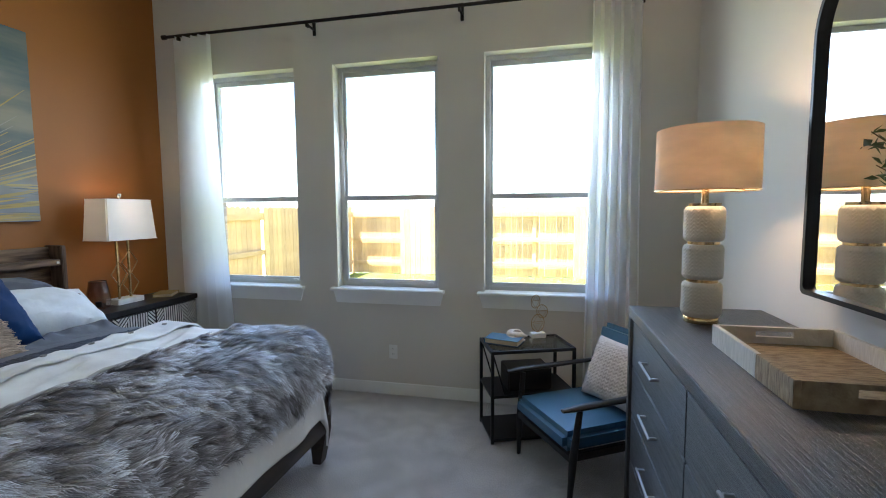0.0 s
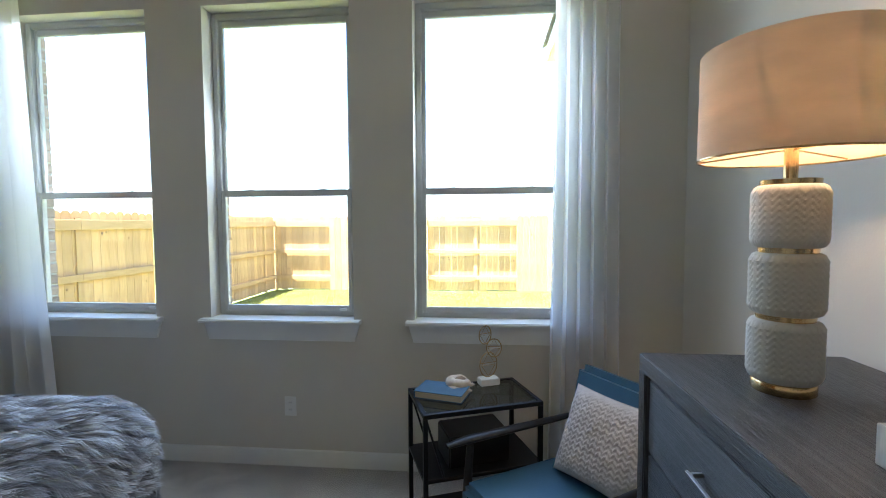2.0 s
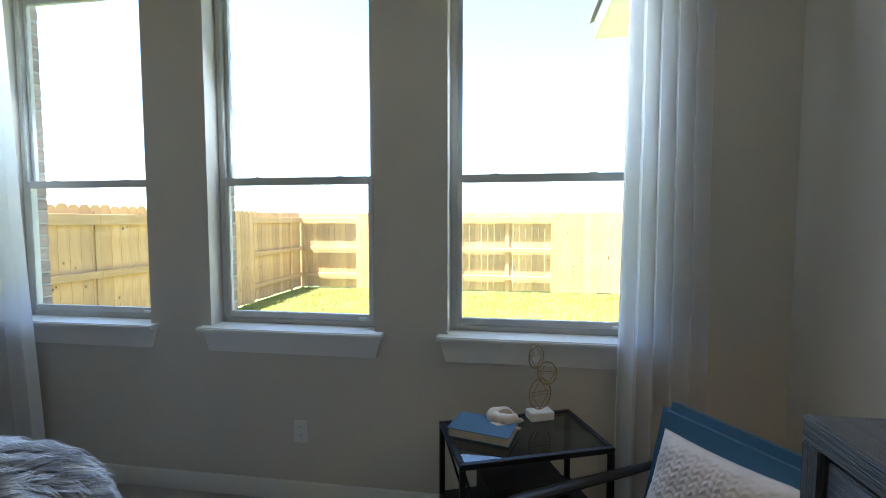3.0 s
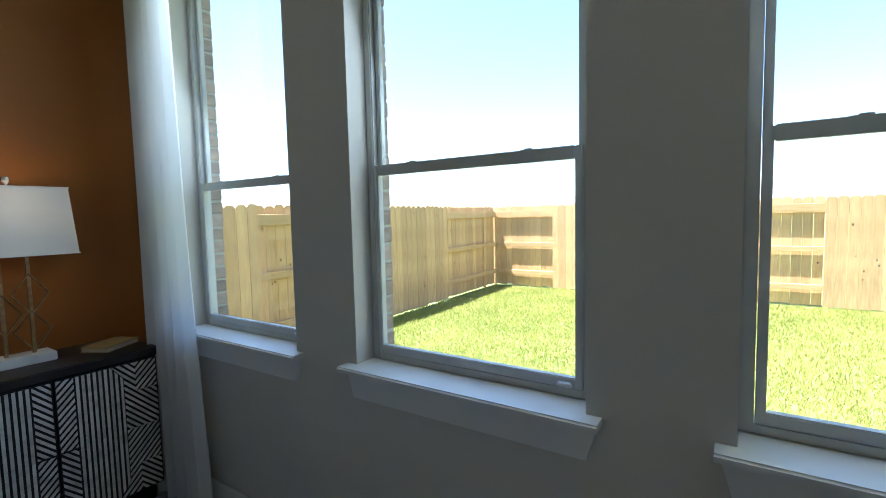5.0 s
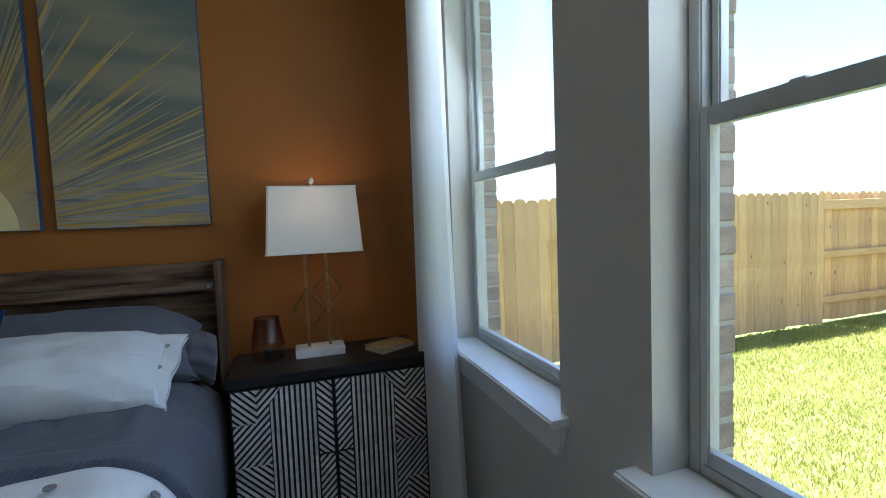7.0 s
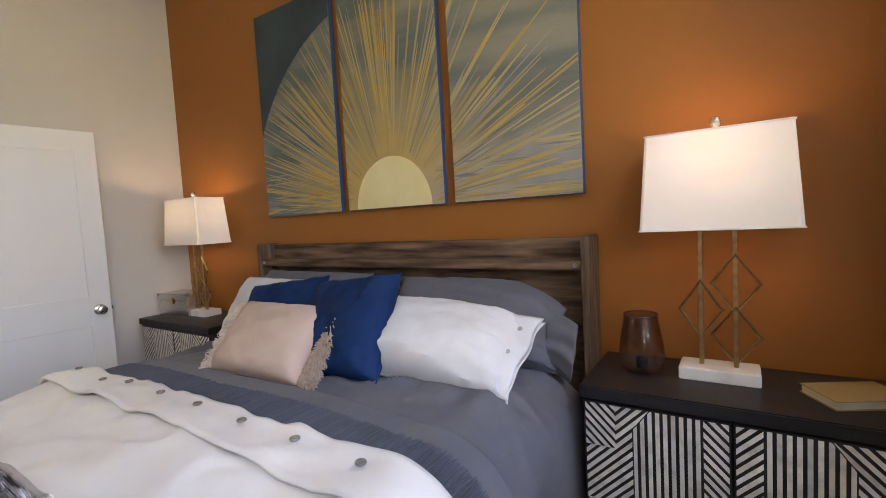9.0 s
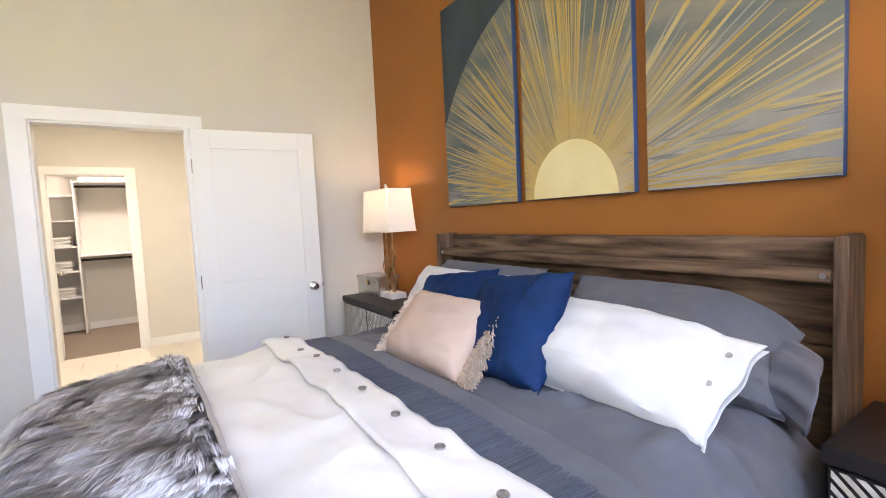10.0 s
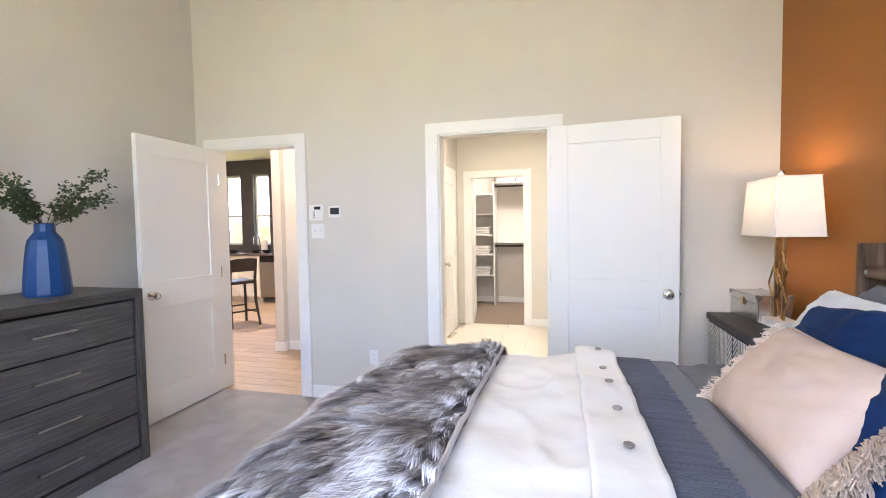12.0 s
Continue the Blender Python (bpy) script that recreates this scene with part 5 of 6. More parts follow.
sc = thing("wire_sculpture", pose(0.13, 3.01, TZ, 0, 0, 22), "gold wire ring sculpture on a white marble block", "sculpture")
bm = B()
box(bm, (-0.05, -0.03, 0), (0.05, 0.03, 0.033), 0.003)
part("base", bm, MARBLE, sc, "white marble block")
for cx, cz, r, ax in ((0.0, 0.100, 0.062, 8), (0.030, 0.182, 0.046, -20), (-0.018, 0.252, 0.046, 15)):
    bm = B()
    tube(bm, [(r * 0.8 * math.cos(a), 0, r * math.sin(a)) for a in (2 * math.pi * i / 32 for i in range(32))], 0.0028, 6, closed=True)
    tube(bm, [(-r * 0.62, 0, -r * 0.05), (0, 0, r * 0.97), (r * 0.62, 0, -r * 0.05)], 0.002, 6, closed=True)
    tube(bm, [(-r * 0.7, 0, r * 0.15), (r * 0.7, 0, r * 0.15)], 0.002, 6)
    tube(bm, [(-r * 0.62, 0, -r * 0.05), (0, 0, -r * 0.97), (r * 0.62, 0, -r * 0.05)], 0.002, 6)
    bmesh.ops.transform(bm, matrix=pose(cx, 0, cz, 0, 0, ax), verts=bm.verts[:])
    part("ring", bm, GOLD, sc, "gold wire ring", True)

# chair: local -y is its front
ch = thing("armchair", pose(0.403, 2.460, 0, 0, 0, -58.4), "low black wood armchair with navy leather seat and back", "armchair")
bm = B()
box(bm, (-0.265, -0.30, 0.27), (0.265, 0.22, 0.375), 0.03, seg=4)
part("seat", bm, NAVYLEATHER, ch, "navy leather seat cushion", True)
bm = B()
box(bm, (-0.25, -0.045, 0.0), (0.25, 0.045, 0.41), 0.03, m=pose(0, 0.24, 0.375, -14, 0, 0), seg=4)
part("backrest", bm, NAVYLEATHER, ch, "navy leather back cushion", True)
bm = B()
for lo, hi in (((-0.27, -0.28, 0.225), (0.27, -0.24, 0.268)), ((-0.27, 0.20, 0.225), (0.27, 0.24, 0.268)), ((-0.27, -0.2395, 0.225), (-0.235, 0.1995, 0.268)), ((0.235, -0.2395, 0.225), (0.27, 0.1995, 0.268))):
    box(bm, lo, hi, 0.006)
part("seat_frame", bm, BLACKWOOD, ch)
for s in (-1, 1):
    bm = B()
    tube(bm, [(s * 0.265, -0.275, 0.0), (s * 0.275, -0.262, 0.25), (s * 0.287, -0.235, 0.50)], [0.012, 0.021, 0.015], 10)
    part("front_leg", bm, BLACKWOOD, ch, "", True)
    bm = B()
    tube(bm, [(s * 0.262, 0.34, 0.0), (s * 0.27, 0.25, 0.27), (s * 0.275, 0.33, 0.55)], [0.012, 0.021, 0.016], 10)
    part("rear_leg", bm, BLACKWOOD, ch, "", True)
    bm = B()
    pts = [(s * 0.292, -0.34, 0.508), (s * 0.296, -0.25, 0.517), (s * 0.294, 0.0, 0.519), (s * 0.285, 0.2, 0.525), (s * 0.275, 0.35, 0.537)]
    tube(bm, pts, [0.016, 0.026, 0.025, 0.021, 0.016], 12)
    for v in bm.verts:
        v.co.z = 0.52 + (v.co.z - 0.52) * 0.55
    part("armrest", bm, BLACKWOOD, ch, "flat curved black arm", True)


def knit(a, b, s):
    u = (a + 1) * 7.0
    f = abs((u % 1.0) - 0.5) * 2
    return 0.006 * abs(math.sin(b * 26 + f * 2.6)) * math.sqrt(max(math.sin(math.pi * (u * 2 % 1.0)), 0.0)) * s


pillow("knit_cushion", pose(0.403, 2.460, 0, 0, 0, -58.4) @ lean(0.06, 0.12, 0.385, -24, 6), 0.44, 0.36, 0.15, KNIT, "cream cable-knit cushion on the armchair", "cushion", n=110, wr=0.004, seed=9, extra=knit)


# ---- wall plates ----
def outlet(at):
    o = thing("wall_outlet", at, "white duplex outlet plate", "outlet", "outlets")
    bm = B()
    box(bm, (-0.035, -0.005, -0.057), (0.035, 0.0, 0.057), 0.002)
    part("plate", bm, PLASTIC, o)
    for z in (-0.021, 0.021):
        bm = B()
        box(bm, (-0.017, -0.0065, z - 0.014), (0.017, -0.0045, z + 0.014), 0.003)
        f = part("socket", bm, PLASTIC, o)
        for x in (-0.006, 0.006):
            bm = B()
            box(bm, (x - 0.001, -0.0068, z - 0.002), (x + 0.001, -0.006, z + 0.007))
            part("slot", bm, SLOT, f)
    return o


outlet(pose(-1.016, YN, 0.355))
outlet(pose(-0.423, YS, 0.355, 0, 0, 180))
kp = thing("alarm_keypad", pose(0.035, YS, 1.49, 0, 0, 180), "white alarm keypad with a small screen", "keypad")
bm = B()
box(bm, (-0.062, -0.022, -0.062), (0.062, 0, 0.062), 0.005)
part("case", bm, PLASTIC, kp)
bm = B()
box(bm, (-0.012, -0.0235, 0.024), (0.042, -0.0215, 0.048))
part("screen", bm, DARKSCREEN, kp, "small grey screen")
for i in range(4):
    bm = B()
    box(bm, (-0.022, -0.024, -0.04 + i * 0.015), (-0.008, -0.0215, -0.033 + i * 0.015), 0.001)
    part("key", bm, SLOT, kp)
th = thing("thermostat", pose(-0.128, YS, 1.495, 0, 0, 180), "white thermostat with a dark screen", "thermostat")
bm = B()
box(bm, (-0.055, -0.02, -0.044), (0.055, 0, 0.044), 0.005)
part("case", bm, PLASTIC, th)
bm = B()
box(bm, (-0.038, -0.0215, -0.022), (0.038, -0.0195, 0.03))
part("screen", bm, DARKSCREEN, th, "dark screen")
sw = thing("light_switch", pose(0.03, YS, 1.345, 0, 0, 180), "white double light switch plate", "light switch")
bm = B()
box(bm, (-0.058, -0.005, -0.058), (0.058, 0, 0.058), 0.002)
part("plate", bm, PLASTIC, sw)
for x in (-0.023, 0.023):
    bm = B()
    box(bm, (x - 0.005, -0.014, -0.01), (x + 0.005, -0.004, 0.008), 0.002)
    part("toggle", bm, PLASTIC, sw)


# ---- outside ----
GZ = -0.2
bm = B()
grid(bm, 2, 2, lambda u, v: Vector((-600 + 1200 * u, -600 + 1200 * v, GZ)))
solo("ground", bm, SOIL, "bright green mown lawn", "lawn", kind="structure")


def fence(a, b, flips, label, name="fence"):
    """A cedar fence from a to b; flips are (from, to) stretches whose rails face the house. The house is on the local -y side."""
    d = Vector((b[0] - a[0], b[1] - a[1], 0))
    ln = d.length
    f = thing(name, pose(a[0], a[1], GZ, 0, 0, math.degrees(math.atan2(d.y, d.x))), label, "fence")
    rg = random.Random(int(ln * 10))
    H = 1.79
    boards = []
    for k in range(6):
        bm = B()
        w = 0.135
        poly = [(0, 0.03), (w, 0.03), (w, H - 0.03), (w - 0.03, H), (0.03, H), (0, H - 0.03)]
        prism(bm, poly, 0.017, lambda u, v, t: (u, t, v))
        boards.append(mesh_of("board", bm, CEDAR))
    n = int(ln / 0.139)
    for i in range(n):
        x = i * 0.139
        front = any(p <= x + 0.07 < q for p, q in flips)
        o = new("board", boards[rg.randrange(6)])
        o.parent = f
        o.matrix_basis = pose(x + rg.uniform(-0.002, 0.002), 0.02 if front else -0.058, rg.uniform(-0.012, 0.012), 0, 0, rg.uniform(-0.3, 0.3))
        for q in range(rg.choice((0, 1, 2))):
            bm = B()
            z, u = rg.uniform(0.3, 1.7), rg.uniform(0.03, 0.1)
            lathe(bm, [(0.0, 0.0), (rg.uniform(0.008, 0.016), 0.0), (0.006, 0.0012), (0.0, 0.0012)], 10)
            bmesh.ops.transform(bm, matrix=pose(u, -0.0002, z, 90, 0, 0) @ Matrix.Diagonal((1, rg.uniform(1, 1.8), 1, 1)), verts=bm.verts[:])
            kn = new("knot", mesh_of("knot", bm, KNOT))
            kn.parent = o
    for z in (0.28, 0.90, 1.55):
        x = 0.0
        while x < ln:
            e = min(x + 2.44, ln)
            bm = B()
            box(bm, (x, -0.04, z), (e - 0.003, 0.0, z + 0.09 if z < 1.5 else z + 0.13), 0.003, seg=1)
            part("rail", bm, CEDAR_RAIL, f)
            x = e
    x = 0.0
    while x <= ln + 0.01:
        bm = B()
        box(bm, (x - 0.045, 0.0, 0), (x + 0.045, 0.019, H - 0.08), 0.003, seg=1)
        part("post", bm, CEDAR, f)
        x += 2.44
    return f


fence((-5.0, 3.6), (-5.0, 11.4), [(1.6, 3.7), (5.75, 7.9)], "tall cedar board fence with rails facing the yard, in bright sun")
fence((-5.0, 11.4), (9.6, 11.4), [(0.0, 1.45), (3.80, 5.85), (8.0, 9.5), (12, 13.5)], "tall cedar board fence along the end of the lawn")
fence((9.0, -9.0), (1.0, -9.0), [(2.0, 3.5)], "tall cedar board fence behind the kitchen windows")

# the lawn's blades, thickest near the house
rng = np.random.default_rng(5)
vs, fs = [], []
NB = 260000
for k in range(NB):
    y = 3.6 + 7.7 * rng.random() ** 1.35
    x = -4.95 + 8.5 * rng.random()
    h, w, a = 0.025 + 0.025 * rng.random(), 0.0016 + 0.0016 * rng.random() + 0.0004 * (y - 3), 6.283 * rng.random()
    lx, ly = 0.03 * (rng.random() - 0.5) * 2, 0.03 * (rng.random() - 0.5) * 2
    c, s = math.cos(a) * w, math.sin(a) * w
    if 1.1 < x and y < 5.6:
        continue
    b = len(vs)
    vs += [(x - c, y - s, GZ), (x + c, y + s, GZ), (x + lx * 0.5 + c * 0.7, y + ly * 0.5 + s * 0.7, GZ + h * 0.6), (x + lx * 0.5 - c * 0.7, y + ly * 0.5 - s * 0.7, GZ + h * 0.6), (x + lx, y + ly, GZ + h)]
    fs += [(b, b + 1, b + 2, b + 3), (b + 3, b + 2, b + 4)]
me = bpy.data.meshes.new("grass")
me.from_pydata(vs, [], fs)
me.materials.append(GRASS)
tagged(new("grass", me), "short bright green lawn grass in sun", "grass", kind="stuff")

# brick veneer round the windows
ven = thing("wall_brick", pose(0, 0, 0), "brown brick outer wall round the windows", "wall", kind="structure")
bm = B()
wall_boxes(bm, 0, (-4.0, 3.41, GZ), (1.22, 3.468, 3.2), [(a + 0.002, b - 0.002, WZ0 - 0.05, WZ1 + 0.03) for a, b in WINDOWS])
part("mortar_bed", bm, MORTAR, ven, "pale mortar")
bricks = {}
for ln in (0.092, 0.194):
    bm = B()
    box(bm, (0, 3.402, 0), (ln, 3.472, 0.060), 0.004, seg=1)
    bricks[ln] = mesh_of("brick", bm, BRICK)
rg = random.Random(2)
for a, b in WINDOWS:
    for i in range(25):
        z = WZ0 - 0.05 + i * 0.0715
        for side in (0, 1):
            ln = 0.194 if (i + side) % 2 else 0.092
            x = a + 0.006 - ln if side == 0 else b - 0.006
            o = new("brick", bricks[ln])
            o.parent = ven
            o.location = (x + rg.uniform(-0.002, 0.002), rg.uniform(-0.002, 0.002), z)

# the house's white-sided wing and its eave
wing = thing("house_wing", pose(0, 0, 0), "white lap-sided wing of the house with a boxed eave", "house")
bm = B()
box(bm, (1.25, 3.5, GZ), (4.2, 5.47, 3.16))
part("wall", bm, SIDING, wing)
for i in range(19):
    z = GZ + 0.02 + i * 0.175
    bm = B()
    prism(bm, [(1.232, z), (1.222, z), (1.236, z + 0.19), (1.25, z + 0.19), (1.25, z)], 1.9, lambda u, v, t: (u, 3.5 + t, v))
    part("siding_board", bm, SIDING, wing)
bm = B()
box(bm, (1.215, 5.40, GZ), (1.25, 5.49, 3.16), 0.003)
part("corner_board", bm, SIDING, wing)
bm = B()
box(bm, (0.80, 3.5, 3.16), (4.4, 5.9, 3.19))
part("soffit", bm, SIDING, wing)
bm = B()
box(bm, (0.775, 3.5, 3.17), (0.80, 5.93, 3.34), 0.003)
box(bm, (0.80, 5.9, 3.17), (4.4, 5.93, 3.34), 0.003)
part("fascia", bm, SIDING, wing)
bm = B()
prism(bm, [(0.74, 3.345), (4.4, 4.9), (4.4, 5.0), (0.74, 3.37)], 2.5, lambda u, v, t: (u, 3.5 + t, v))
part("roof", bm, SHINGLE, wing)
bm = B()
box(bm, (-4.2, 3.0, 3.52), (1.3, 3.62, 3.62))
box(bm, (-4.2, -6.0, 3.63), (5.5, 3.62, 3.75))
solo("roof", bm, SHINGLE, "grey shingled roof over the room", "roof", kind="structure")


def far_house(x, y, w, d, h, rise, label):
    hs = thing("house", pose(x, y, GZ), label, "house", "far houses")
    bm = B()
    box(bm, (-w / 2, -d / 2, 0), (w / 2, d / 2, h))
    part("wall", bm, FARWALL, hs)
    bm = B()
    e = 0.5
    a = [bm.verts.new(p) for p in ((-w / 2 - e, -d / 2 - e, h), (w / 2 + e, -d / 2 - e, h), (w / 2 + e, d / 2 + e, h), (-w / 2 - e, d / 2 + e, h), (-w / 2 + d * 0.35, 0, h + rise), (w / 2 - d * 0.35, 0, h + rise))]
    for q in ((0, 1, 5, 4), (1, 2, 5), (2, 3, 4, 5), (3, 0, 4), (3, 2, 1, 0)):
        bm.faces.new([a[i] for i in q])
    part("roof", bm, SHINGLE, hs)
    for i in range(3):
        bm = B()
        cx = -w / 2 + w * (i + 0.7) / 3.4
        box(bm, (cx - 0.5, -d / 2 - 0.04, h - 1.9), (cx + 0.5, -d / 2 + 0.02, h - 0.5))
        part("window", bm, DARKSCREEN, hs)


far_house(-62, 118, 17, 11, 3.0, 3.4, "low tan house far beyond the fence")
far_house(-34, 128, 16, 11, 3.0, 3.2, "low tan house far beyond the fence")
far_house(-22, 150, 18, 12, 3.2, 3.0, "low tan house far beyond the fence")
far_house(10, 135, 17, 12, 3.0, 3.2, "low tan house far beyond the fence")
far_house(-105, 110, 18, 12, 3.2, 4.0, "low tan house far beyond the fence")


# ---- bath passage and closet behind the second doorway ----
def shell(name, lo, hi, material, label, cat="wall"):
    bm = B()
    box(bm, lo, hi)
    return solo(name, bm, material, label, cat, kind="structure")


HZ = 2.75
shell("floor_bath", (-2.6, -3.80, -0.2), (-0.35, YS - 0.0, -0.012), PALEGROUT, "pale grout bed under the bath tiles", "floor")
bath = bpy.data.objects["floor_bath"]
bm = B()
box(bm, (0, 0, -0.012), (0.597, 0.297, 0.0), 0.0015, seg=1)
tile_mesh = mesh_of("tile", bm, TILE)
for i in range(4):
    for j in range(10):
        x, y = -2.65 + i * 0.6 - (0.3 if j % 2 else 0), YS - 0.3 * (j + 1)
        o = new("tile", tile_mesh)
        o.parent = bath
        o.location = (x, y, 0)
shell("wall_bath_east", (-0.45, -3.77, 0), (-0.35, YS - 0.12, HZ), WALL, "cream painted passage wall")
shell("wall_bath_west", (-2.7, -3.77, 0), (-2.6, YS - 0.12, HZ), WALL, "cream painted passage wall")
bm = B()
wall_boxes(bm, 0, (-2.7, -3.89, 0), (-0.25, -3.77, HZ), [(-1.375, -0.63, 0, DZ)])
solo("wall_bath_south", bm, WALL, "cream painted wall with a closet doorway", "wall", kind="structure")
t3 = casing(-1.375, -0.63, -3.77, 0.018)
jambs(t3, -1.375, -0.63, -3.889, -3.771, DZ)
shell("ceiling_bath", (-2.7, -5.8, HZ), (0.1, YS - 0.12, HZ + 0.1), CEIL, "white passage ceiling", "ceiling")
bm = B()
box(bm, (-2.6, -3.77, 0), (-1.465, -3.755, 0.10), 0.004)
solo("baseboard", bm, TRIM, "white painted flat baseboard", "baseboard", kind="structure")
# a closed door in the passage's east wall
door(3, pose(-0.456, -3.50, 0.012, 0, 0, 90), 0.72, "closed white two-panel door in the bath passage", hinges=False)
tp = thing("trim", pose(0, 0, 0), "flat white painted door casing", "door casing", "door casings", "structure")
for lo, hi in (((-0.468, -3.60, 0), (-0.45, -3.505, 2.04)), ((-0.468, -2.775, 0), (-0.45, -2.69, 2.04)), ((-0.468, -3.60, 2.04), (-0.45, -2.69, 2.12))):
    bm = B()
    box(bm, lo, hi, 0.003)
    part("side_casing", bm, TRIM, tp)
# the closet
shell("floor_closet", (-2.6, -5.8, -0.2), (0.0, -3.8, 0.0), TAUPE_CARPET, "taupe closet carpet", "floor")
shell("wall_closet_south", (-2.7, -5.8, 0), (0.1, -5.68, HZ), WALL, "greige closet wall")
shell("wall_closet_east", (-0.05, -5.68, 0), (0.05, -3.89, HZ), WALL, "greige closet wall")
shell("wall_closet_west", (-2.7, -5.68, 0), (-2.6, -3.89, HZ), WALL, "greige closet wall")
baseboard(-2.6, -0.06, -5.68, -5.665, 0)
door(4, pose(-0.655, -3.895, 0.012, 0, 0, -82), 0.72, "white closet door standing open into the closet")
cs = thing("closet_shelving", pose(0, 0, 0), "white built-in closet shelves with hanging rails", "shelving")
for x in (-0.745, -0.08):
    bm = B()
    box(bm, (x, -5.67, 0), (x + 0.02, -5.32, 2.12), 0.002)
    part("upright", bm, TRIM, cs)
for z in (0.50, 0.86, 1.20, 1.56, 1.90):
    bm = B()
    box(bm, (-0.7245, -5.67, z), (-0.0805, -5.32, z + 0.02), 0.002)
    part("shelf", bm, TRIM, cs)
for z in (1.04, 2.06):
    bm = B()
    box(bm, (-2.59, -5.67, z + 0.03), (-0.746, -5.30, z + 0.05), 0.002)
    part("shelf", bm, TRIM, cs)
    bm = B()
    tube(bm, [(-2.59, -5.40, z - 0.02), (-0.746, -5.40, z - 0.02)], 0.016, 12)
    part("hanging_rail", bm, ROD, cs, "dark hanging rail", True)
for z in (0.52, 0.88, 1.22):
    bm = B()
    for i in range(3):
        box(bm, (-0.66, -5.62, z + i * 0.045), (-0.40, -5.36, z + 0.043 + i * 0.045), 0.016, seg=3)
    solo("towel_stack", bm, TOWEL, "folded white towels on the closet shelf", "towels", True, group="folded towels")
bm = B()
box(bm, (-1.10, -5.62, 2.111), (-0.80, -5.34, 2.40), 0.006)
solo("storage_box", bm, mat("grey_storage_box", (0.42, 0.40, 0.38), 0.8), "grey storage box on the top closet shelf", "box")

# ---- hall and kitchen behind the first doorway ----
shell("floor_hall", (-0.2, -6.0, -0.2), (6.2, YS, -0.013), GROUT, "grout bed under the wood-look planks", "floor")
hall = bpy.data.objects["floor_hall"]
bm = B()
box(bm, (0, 0, -0.012), (0.897, 0.147, 0.0), 0.001, seg=1)
plank_mesh = mesh_of("plank", bm, PLANK)
for j in range(31):
    for i in range(7):
        x, y = -0.2 + i * 0.9 - (0.3 * (j % 3)) + 0.3, YS - 0.15 * (j + 1)
        o = new("plank", plank_mesh)
        o.parent = hall
        o.location = (x, y, 0)
shell("wall_hall_west", (-0.25, -2.20, 0), (0.0, YS - 0.12, HZ), WALL, "greige hall wall")
shell("wall_hall_recess", (0.0, -2.20, 0), (1.155, -2.07, HZ), WALL, "greige hall wall in a shallow recess")
shell("wall_hall_end", (1.155, -2.35, 0), (1.26, -1.99, HZ), WALL, "greige end of a hall partition wall")
shell("wall_hall_far", (0.1, -6.0, 0), (1.26, -2.35, HZ), WALL, "greige hall wall")
for lo, hi in (((0.0, -2.07, 0), (1.139, -2.055, 0.10)), ((1.14, -1.99, 0), (1.275, -1.975, 0.10)), ((1.14, -2.07, 0), (1.155, -1.9905, 0.10))):
    bm = B()
    box(bm, lo, hi, 0.003)
    solo("baseboard", bm, TRIM, "white painted flat baseboard", "baseboard", kind="structure")
KW = [(3.74, 4.10), (4.39, 4.78)]
bm = B()
wall_boxes(bm, 0, (1.26, -5.60, 0), (6.2, -5.45, HZ), [(a, b, 1.06, 2.46) for a, b in KW])
solo("wall_kitchen", bm, KWALL, "charcoal painted kitchen wall with two windows", "wall", kind="structure")
for i, (a, b) in enumerate(KW):
    w = thing("window_%d" % (i + 4), pose(0, 0, 0), "white framed kitchen window", "window", "kitchen windows", "structure")
    for lo, hi in (((a, -5.56, 1.06), (a + 0.035, -5.52, 2.46)), ((b - 0.035, -5.56, 1.06), (b, -5.52, 2.46)), ((a + 0.035, -5.56, 1.06), (b - 0.035, -5.52, 1.10)), ((a + 0.035, -5.56, 2.42), (b - 0.035, -5.52, 2.46)), ((a + 0.035, -5.56, 1.62), (b - 0.035, -5.52, 1.66))):
        bm = B()
        box(bm, lo, hi, 0.003)
        part("window_frame", bm, VINYL, w)
    bm = B()
    box(bm, (a + 0.03, -5.542, 1.09), (b - 0.03, -5.538, 2.43))
    g = part("pane", bm, GLASS, w, "clear glass")
    g.visible_shadow = False
shell("wall_kitchen_east", (6.1, -5.6, 0), (6.2, YS - 0.12, HZ), WALL, "greige kitchen wall")
shell("wall_hall_north", (XE + 0.12, YS - 0.12, 0), (6.2, YS, HZ), WALL, "greige hall wall")
shell("ceiling_hall", (0.0, -6.0, HZ), (6.2, YS - 0.12, HZ + 0.1), CEIL, "white hall ceiling", "ceiling")
dlt = thing("recessed_light", pose(1.95, -3.05, HZ), "round recessed ceiling light, lit", "ceiling light")
bm = B()
lathe(bm, [(0.09, -0.006), (0.09, 0.0), (0.07, 0.0), (0.07, -0.006), (0.09, -0.006)], 24)
part("trim_ring", bm, TRIM, dlt)
glow = mat("lit_diffuser", (0.9, 0.85, 0.75), 0.5, bump=0)
glow.node_tree.nodes["Principled BSDF"].inputs["Emission Color"].default_value = (1.0, 0.85, 0.62, 1)
glow.node_tree.nodes["Principled BSDF"].inputs["Emission Strength"].default_value = 2.0
bm = B()
lathe(bm, [(0.0, -0.003), (0.069, -0.003), (0.069, -0.001), (0.0, -0.001)], 24)
part("diffuser", bm, glow, dlt, "glowing diffuser")


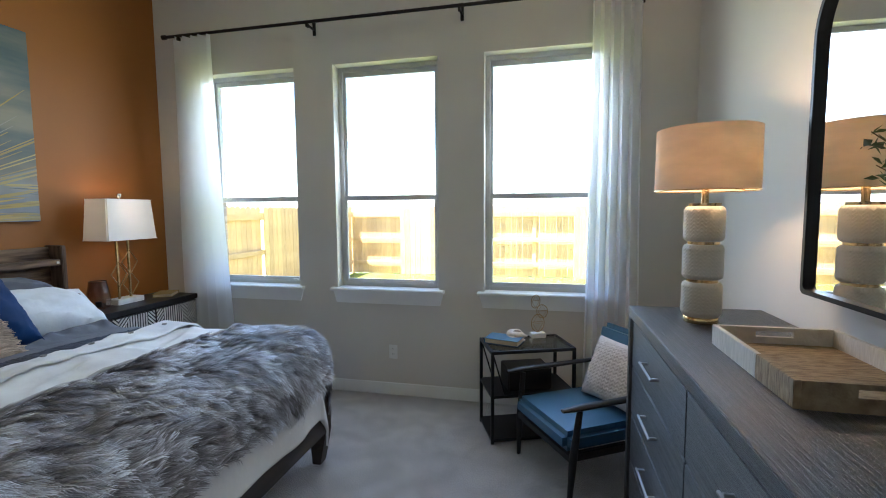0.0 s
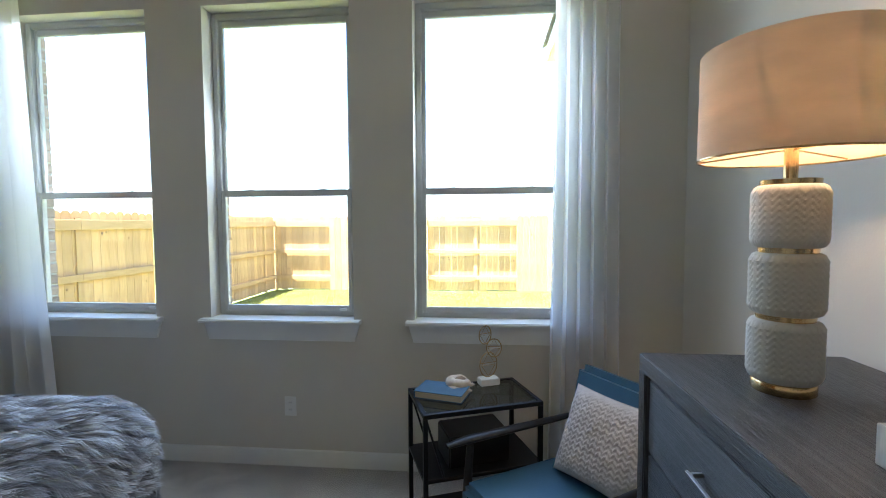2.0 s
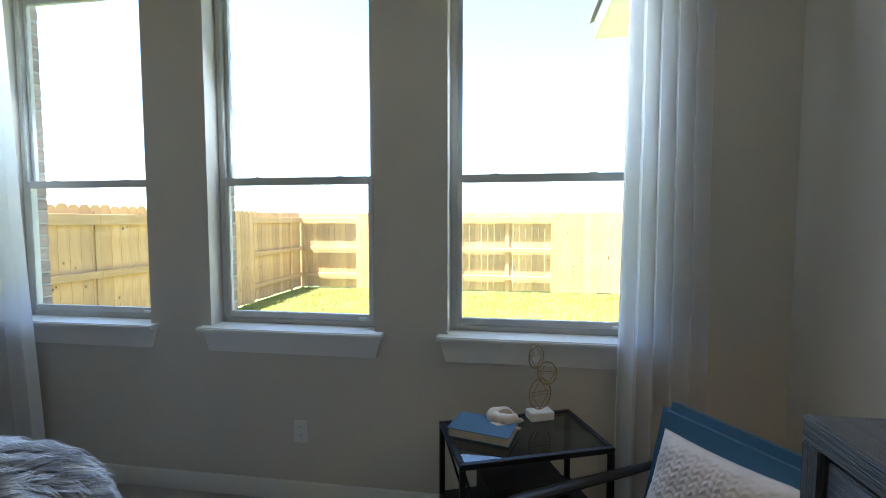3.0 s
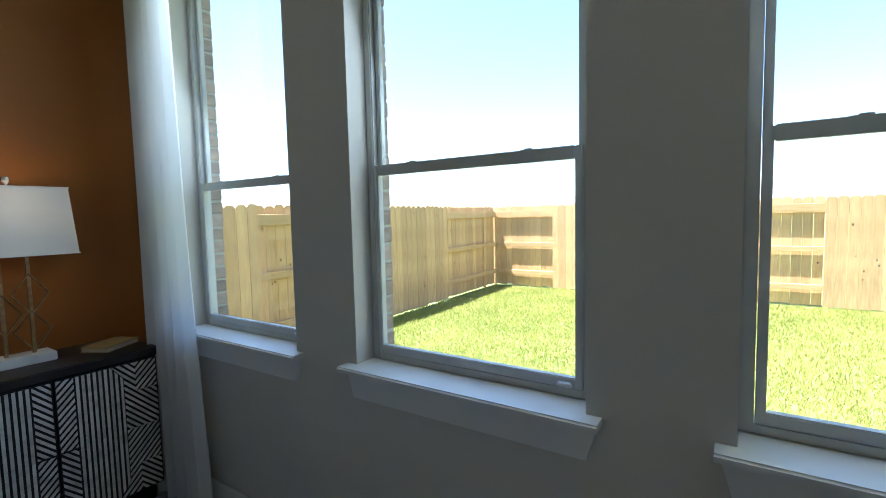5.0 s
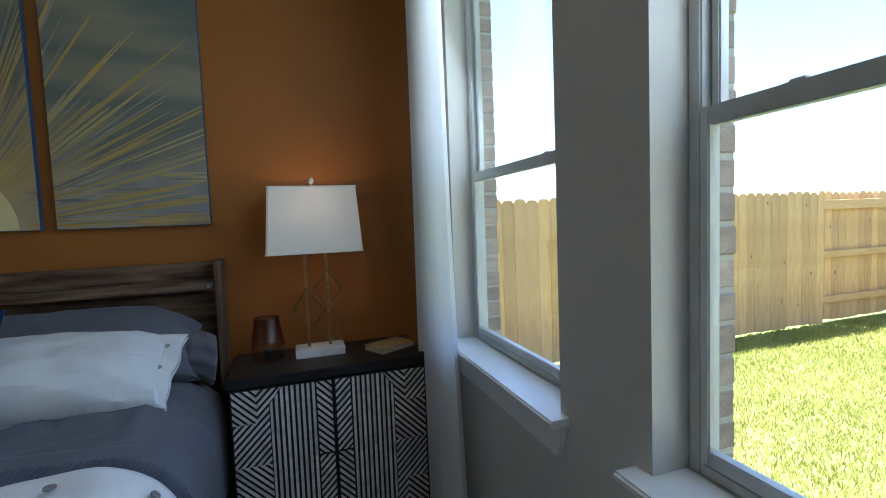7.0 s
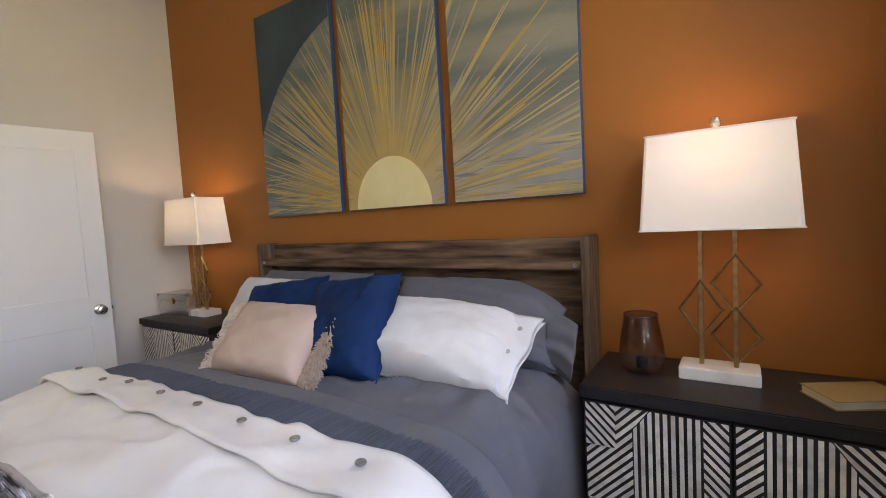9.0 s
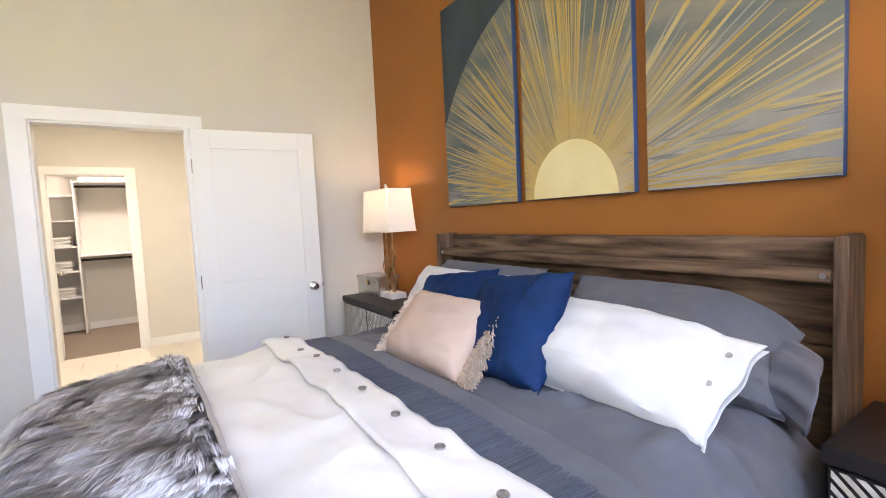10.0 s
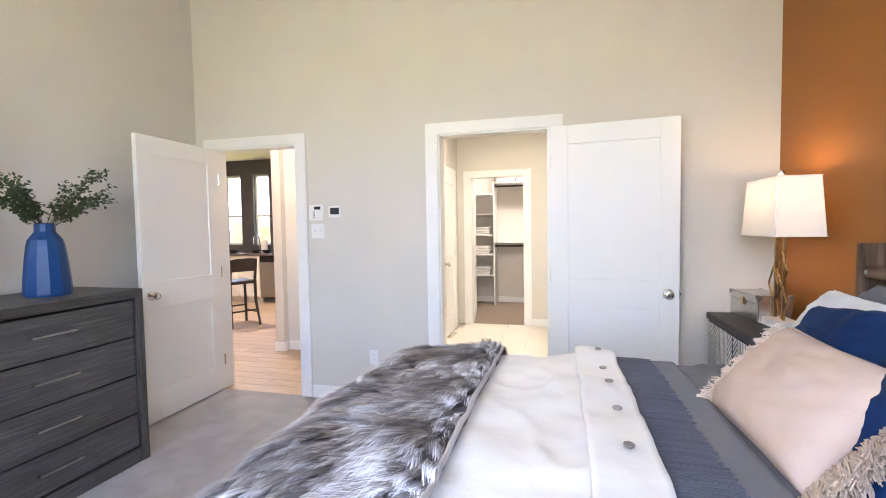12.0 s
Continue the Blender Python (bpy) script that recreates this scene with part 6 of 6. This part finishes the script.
def cabinet(x0, x1):
    c = thing("base_cabinet", pose(0, 0, 0), "white shaker base cabinet under the counter", "cabinet", "kitchen cabinets")
    bm = B()
    box(bm, (x0, -5.44, 0.10), (x1, -4.86, 0.885))
    part("body", bm, CABWHITE, c)
    bm = B()
    box(bm, (x0, -5.44, 0.0), (x1, -4.92, 0.0995))
    part("toe_kick", bm, CABWHITE, c)
    for nm, z0, z1 in (("drawer", 0.72, 0.875), ("door", 0.11, 0.71)):
        bm = B()
        k = 0.05
        wall_boxes(bm, 0, (x0 + 0.004, -4.8595, z0), (x1 - 0.004, -4.84, z1), [(x0 + k, x1 - k, z0 + k, z1 - k)] if nm == "door" else [])
        if nm == "door":
            box(bm, (x0 + k, -4.858, z0 + k), (x1 - k, -4.849, z1 - k))
        part(nm, bm, CABWHITE, c)


for x in (3.56, 4.02, 4.48, 4.94):
    cabinet(x, x + 0.458)
dw = thing("dishwasher", pose(0, 0, 0), "stainless steel dishwasher under the counter", "dishwasher")
bm = B()
box(bm, (2.96, -5.44, 0.10), (3.556, -4.86, 0.885))
part("body", bm, BLACKWOOD, dw)
bm = B()
box(bm, (2.964, -4.8595, 0.12), (3.552, -4.83, 0.76), 0.004)
part("door", bm, STEEL, dw, "brushed steel door")
bm = B()
box(bm, (2.964, -4.8595, 0.765), (3.552, -4.835, 0.88), 0.004)
part("control_panel", bm, BLACKMETAL, dw, "black control strip")
bm = B()
box(bm, (1.30, -5.449, 0.887), (5.6, -4.80, 0.925), 0.004)
solo("countertop", bm, GRANITE, "dark speckled granite kitchen counter", "countertop")
fc = thing("kitchen_faucet", pose(3.90, -5.33, 0.925), "tall chrome gooseneck kitchen faucet", "faucet")
bm = B()
tube(bm, [(0, 0, 0), (0, 0, 0.24)] + [(0.0, 0.09 - 0.09 * math.cos(a), 0.24 + 0.09 * math.sin(a)) for a in (math.pi * i / 10 for i in range(1, 11))] + [(0, 0.18, 0.16)], 0.012, 10)
part("spout", bm, CHROME, fc, "", True)
bm = B()
lathe(bm, [(0.0, 0.0), (0.028, 0.0), (0.026, 0.02), (0.016, 0.03), (0.0, 0.03)], 18)
part("base", bm, CHROME, fc, "", True)
for x, y in ((3.55, -5.05), (4.25, -5.0), (4.62, -5.0), (3.74, -4.98)):
    bm = B()
    lathe(bm, [(0.0, 0.0), (0.05, 0.0), (0.085, 0.035), (0.10, 0.055), (0.094, 0.055), (0.078, 0.036), (0.0, 0.012)], 24)
    solo("bowl", bm, BLACKWOOD, "dark bowl set out on the counter", "bowl", True, group="bowls on the counter", at=pose(x, y, 0.925))
bm = B()
lathe(bm, [(0.0, 0.0), (0.06, 0.0), (0.06, 0.24), (0.0, 0.24)], 24)
solo("paper_roll", bm, TOWEL, "white paper towel roll on the counter", "paper towel", True, at=pose(3.76, -5.28, 0.925))


def stool(at):
    s = thing("counter_stool", at, "dark espresso wooden counter stool with a low back", "stool", "counter stools")
    bm = B()
    box(bm, (-0.20, -0.19, 0.60), (0.20, 0.19, 0.645), 0.012, seg=3)
    part("seat", bm, ESPRESSO, s)
    for sx in (-1, 1):
        bm = B()
        tube(bm, [(sx * 0.20, -0.20, 0.0), (sx * 0.175, -0.165, 0.60)], [0.017, 0.022], 8)
        part("leg", bm, ESPRESSO, s)
        bm = B()
        tube(bm, [(sx * 0.20, 0.25, 0.0), (sx * 0.18, 0.17, 0.35), (sx * 0.175, 0.17, 0.65), (sx * 0.175, 0.23, 0.95)], [0.017, 0.022, 0.022, 0.016], 8)
        part("leg", bm, ESPRESSO, s)
        bm = B()
        tube(bm, [(sx * 0.192, -0.19, 0.18), (sx * 0.192, 0.21, 0.18)], 0.012, 8)
        part("stretcher", bm, ESPRESSO, s)
    for y, z in ((-0.19, 0.25), (0.205, 0.22)):
        bm = B()
        tube(bm, [(-0.19, y, z), (0.19, y, z)], 0.012, 8)
        part("stretcher", bm, ESPRESSO, s)
    bm = B()
    prism(bm, [(-0.18, 0.78), (0.18, 0.78), (0.18, 0.95), (0.10, 0.965), (-0.10, 0.965), (-0.18, 0.95)], 0.02, lambda u, v, d: (u, 0.205 + d + 0.02 * (1 - (u / 0.18) ** 2) + (v - 0.78) * 0.1, v))
    part("backrest", bm, ESPRESSO, s)
    return s


stool(pose(2.66, -3.12, 0, 0, 0, 62))
stool(pose(3.0, -2.62, 0, 0, 0, 62))
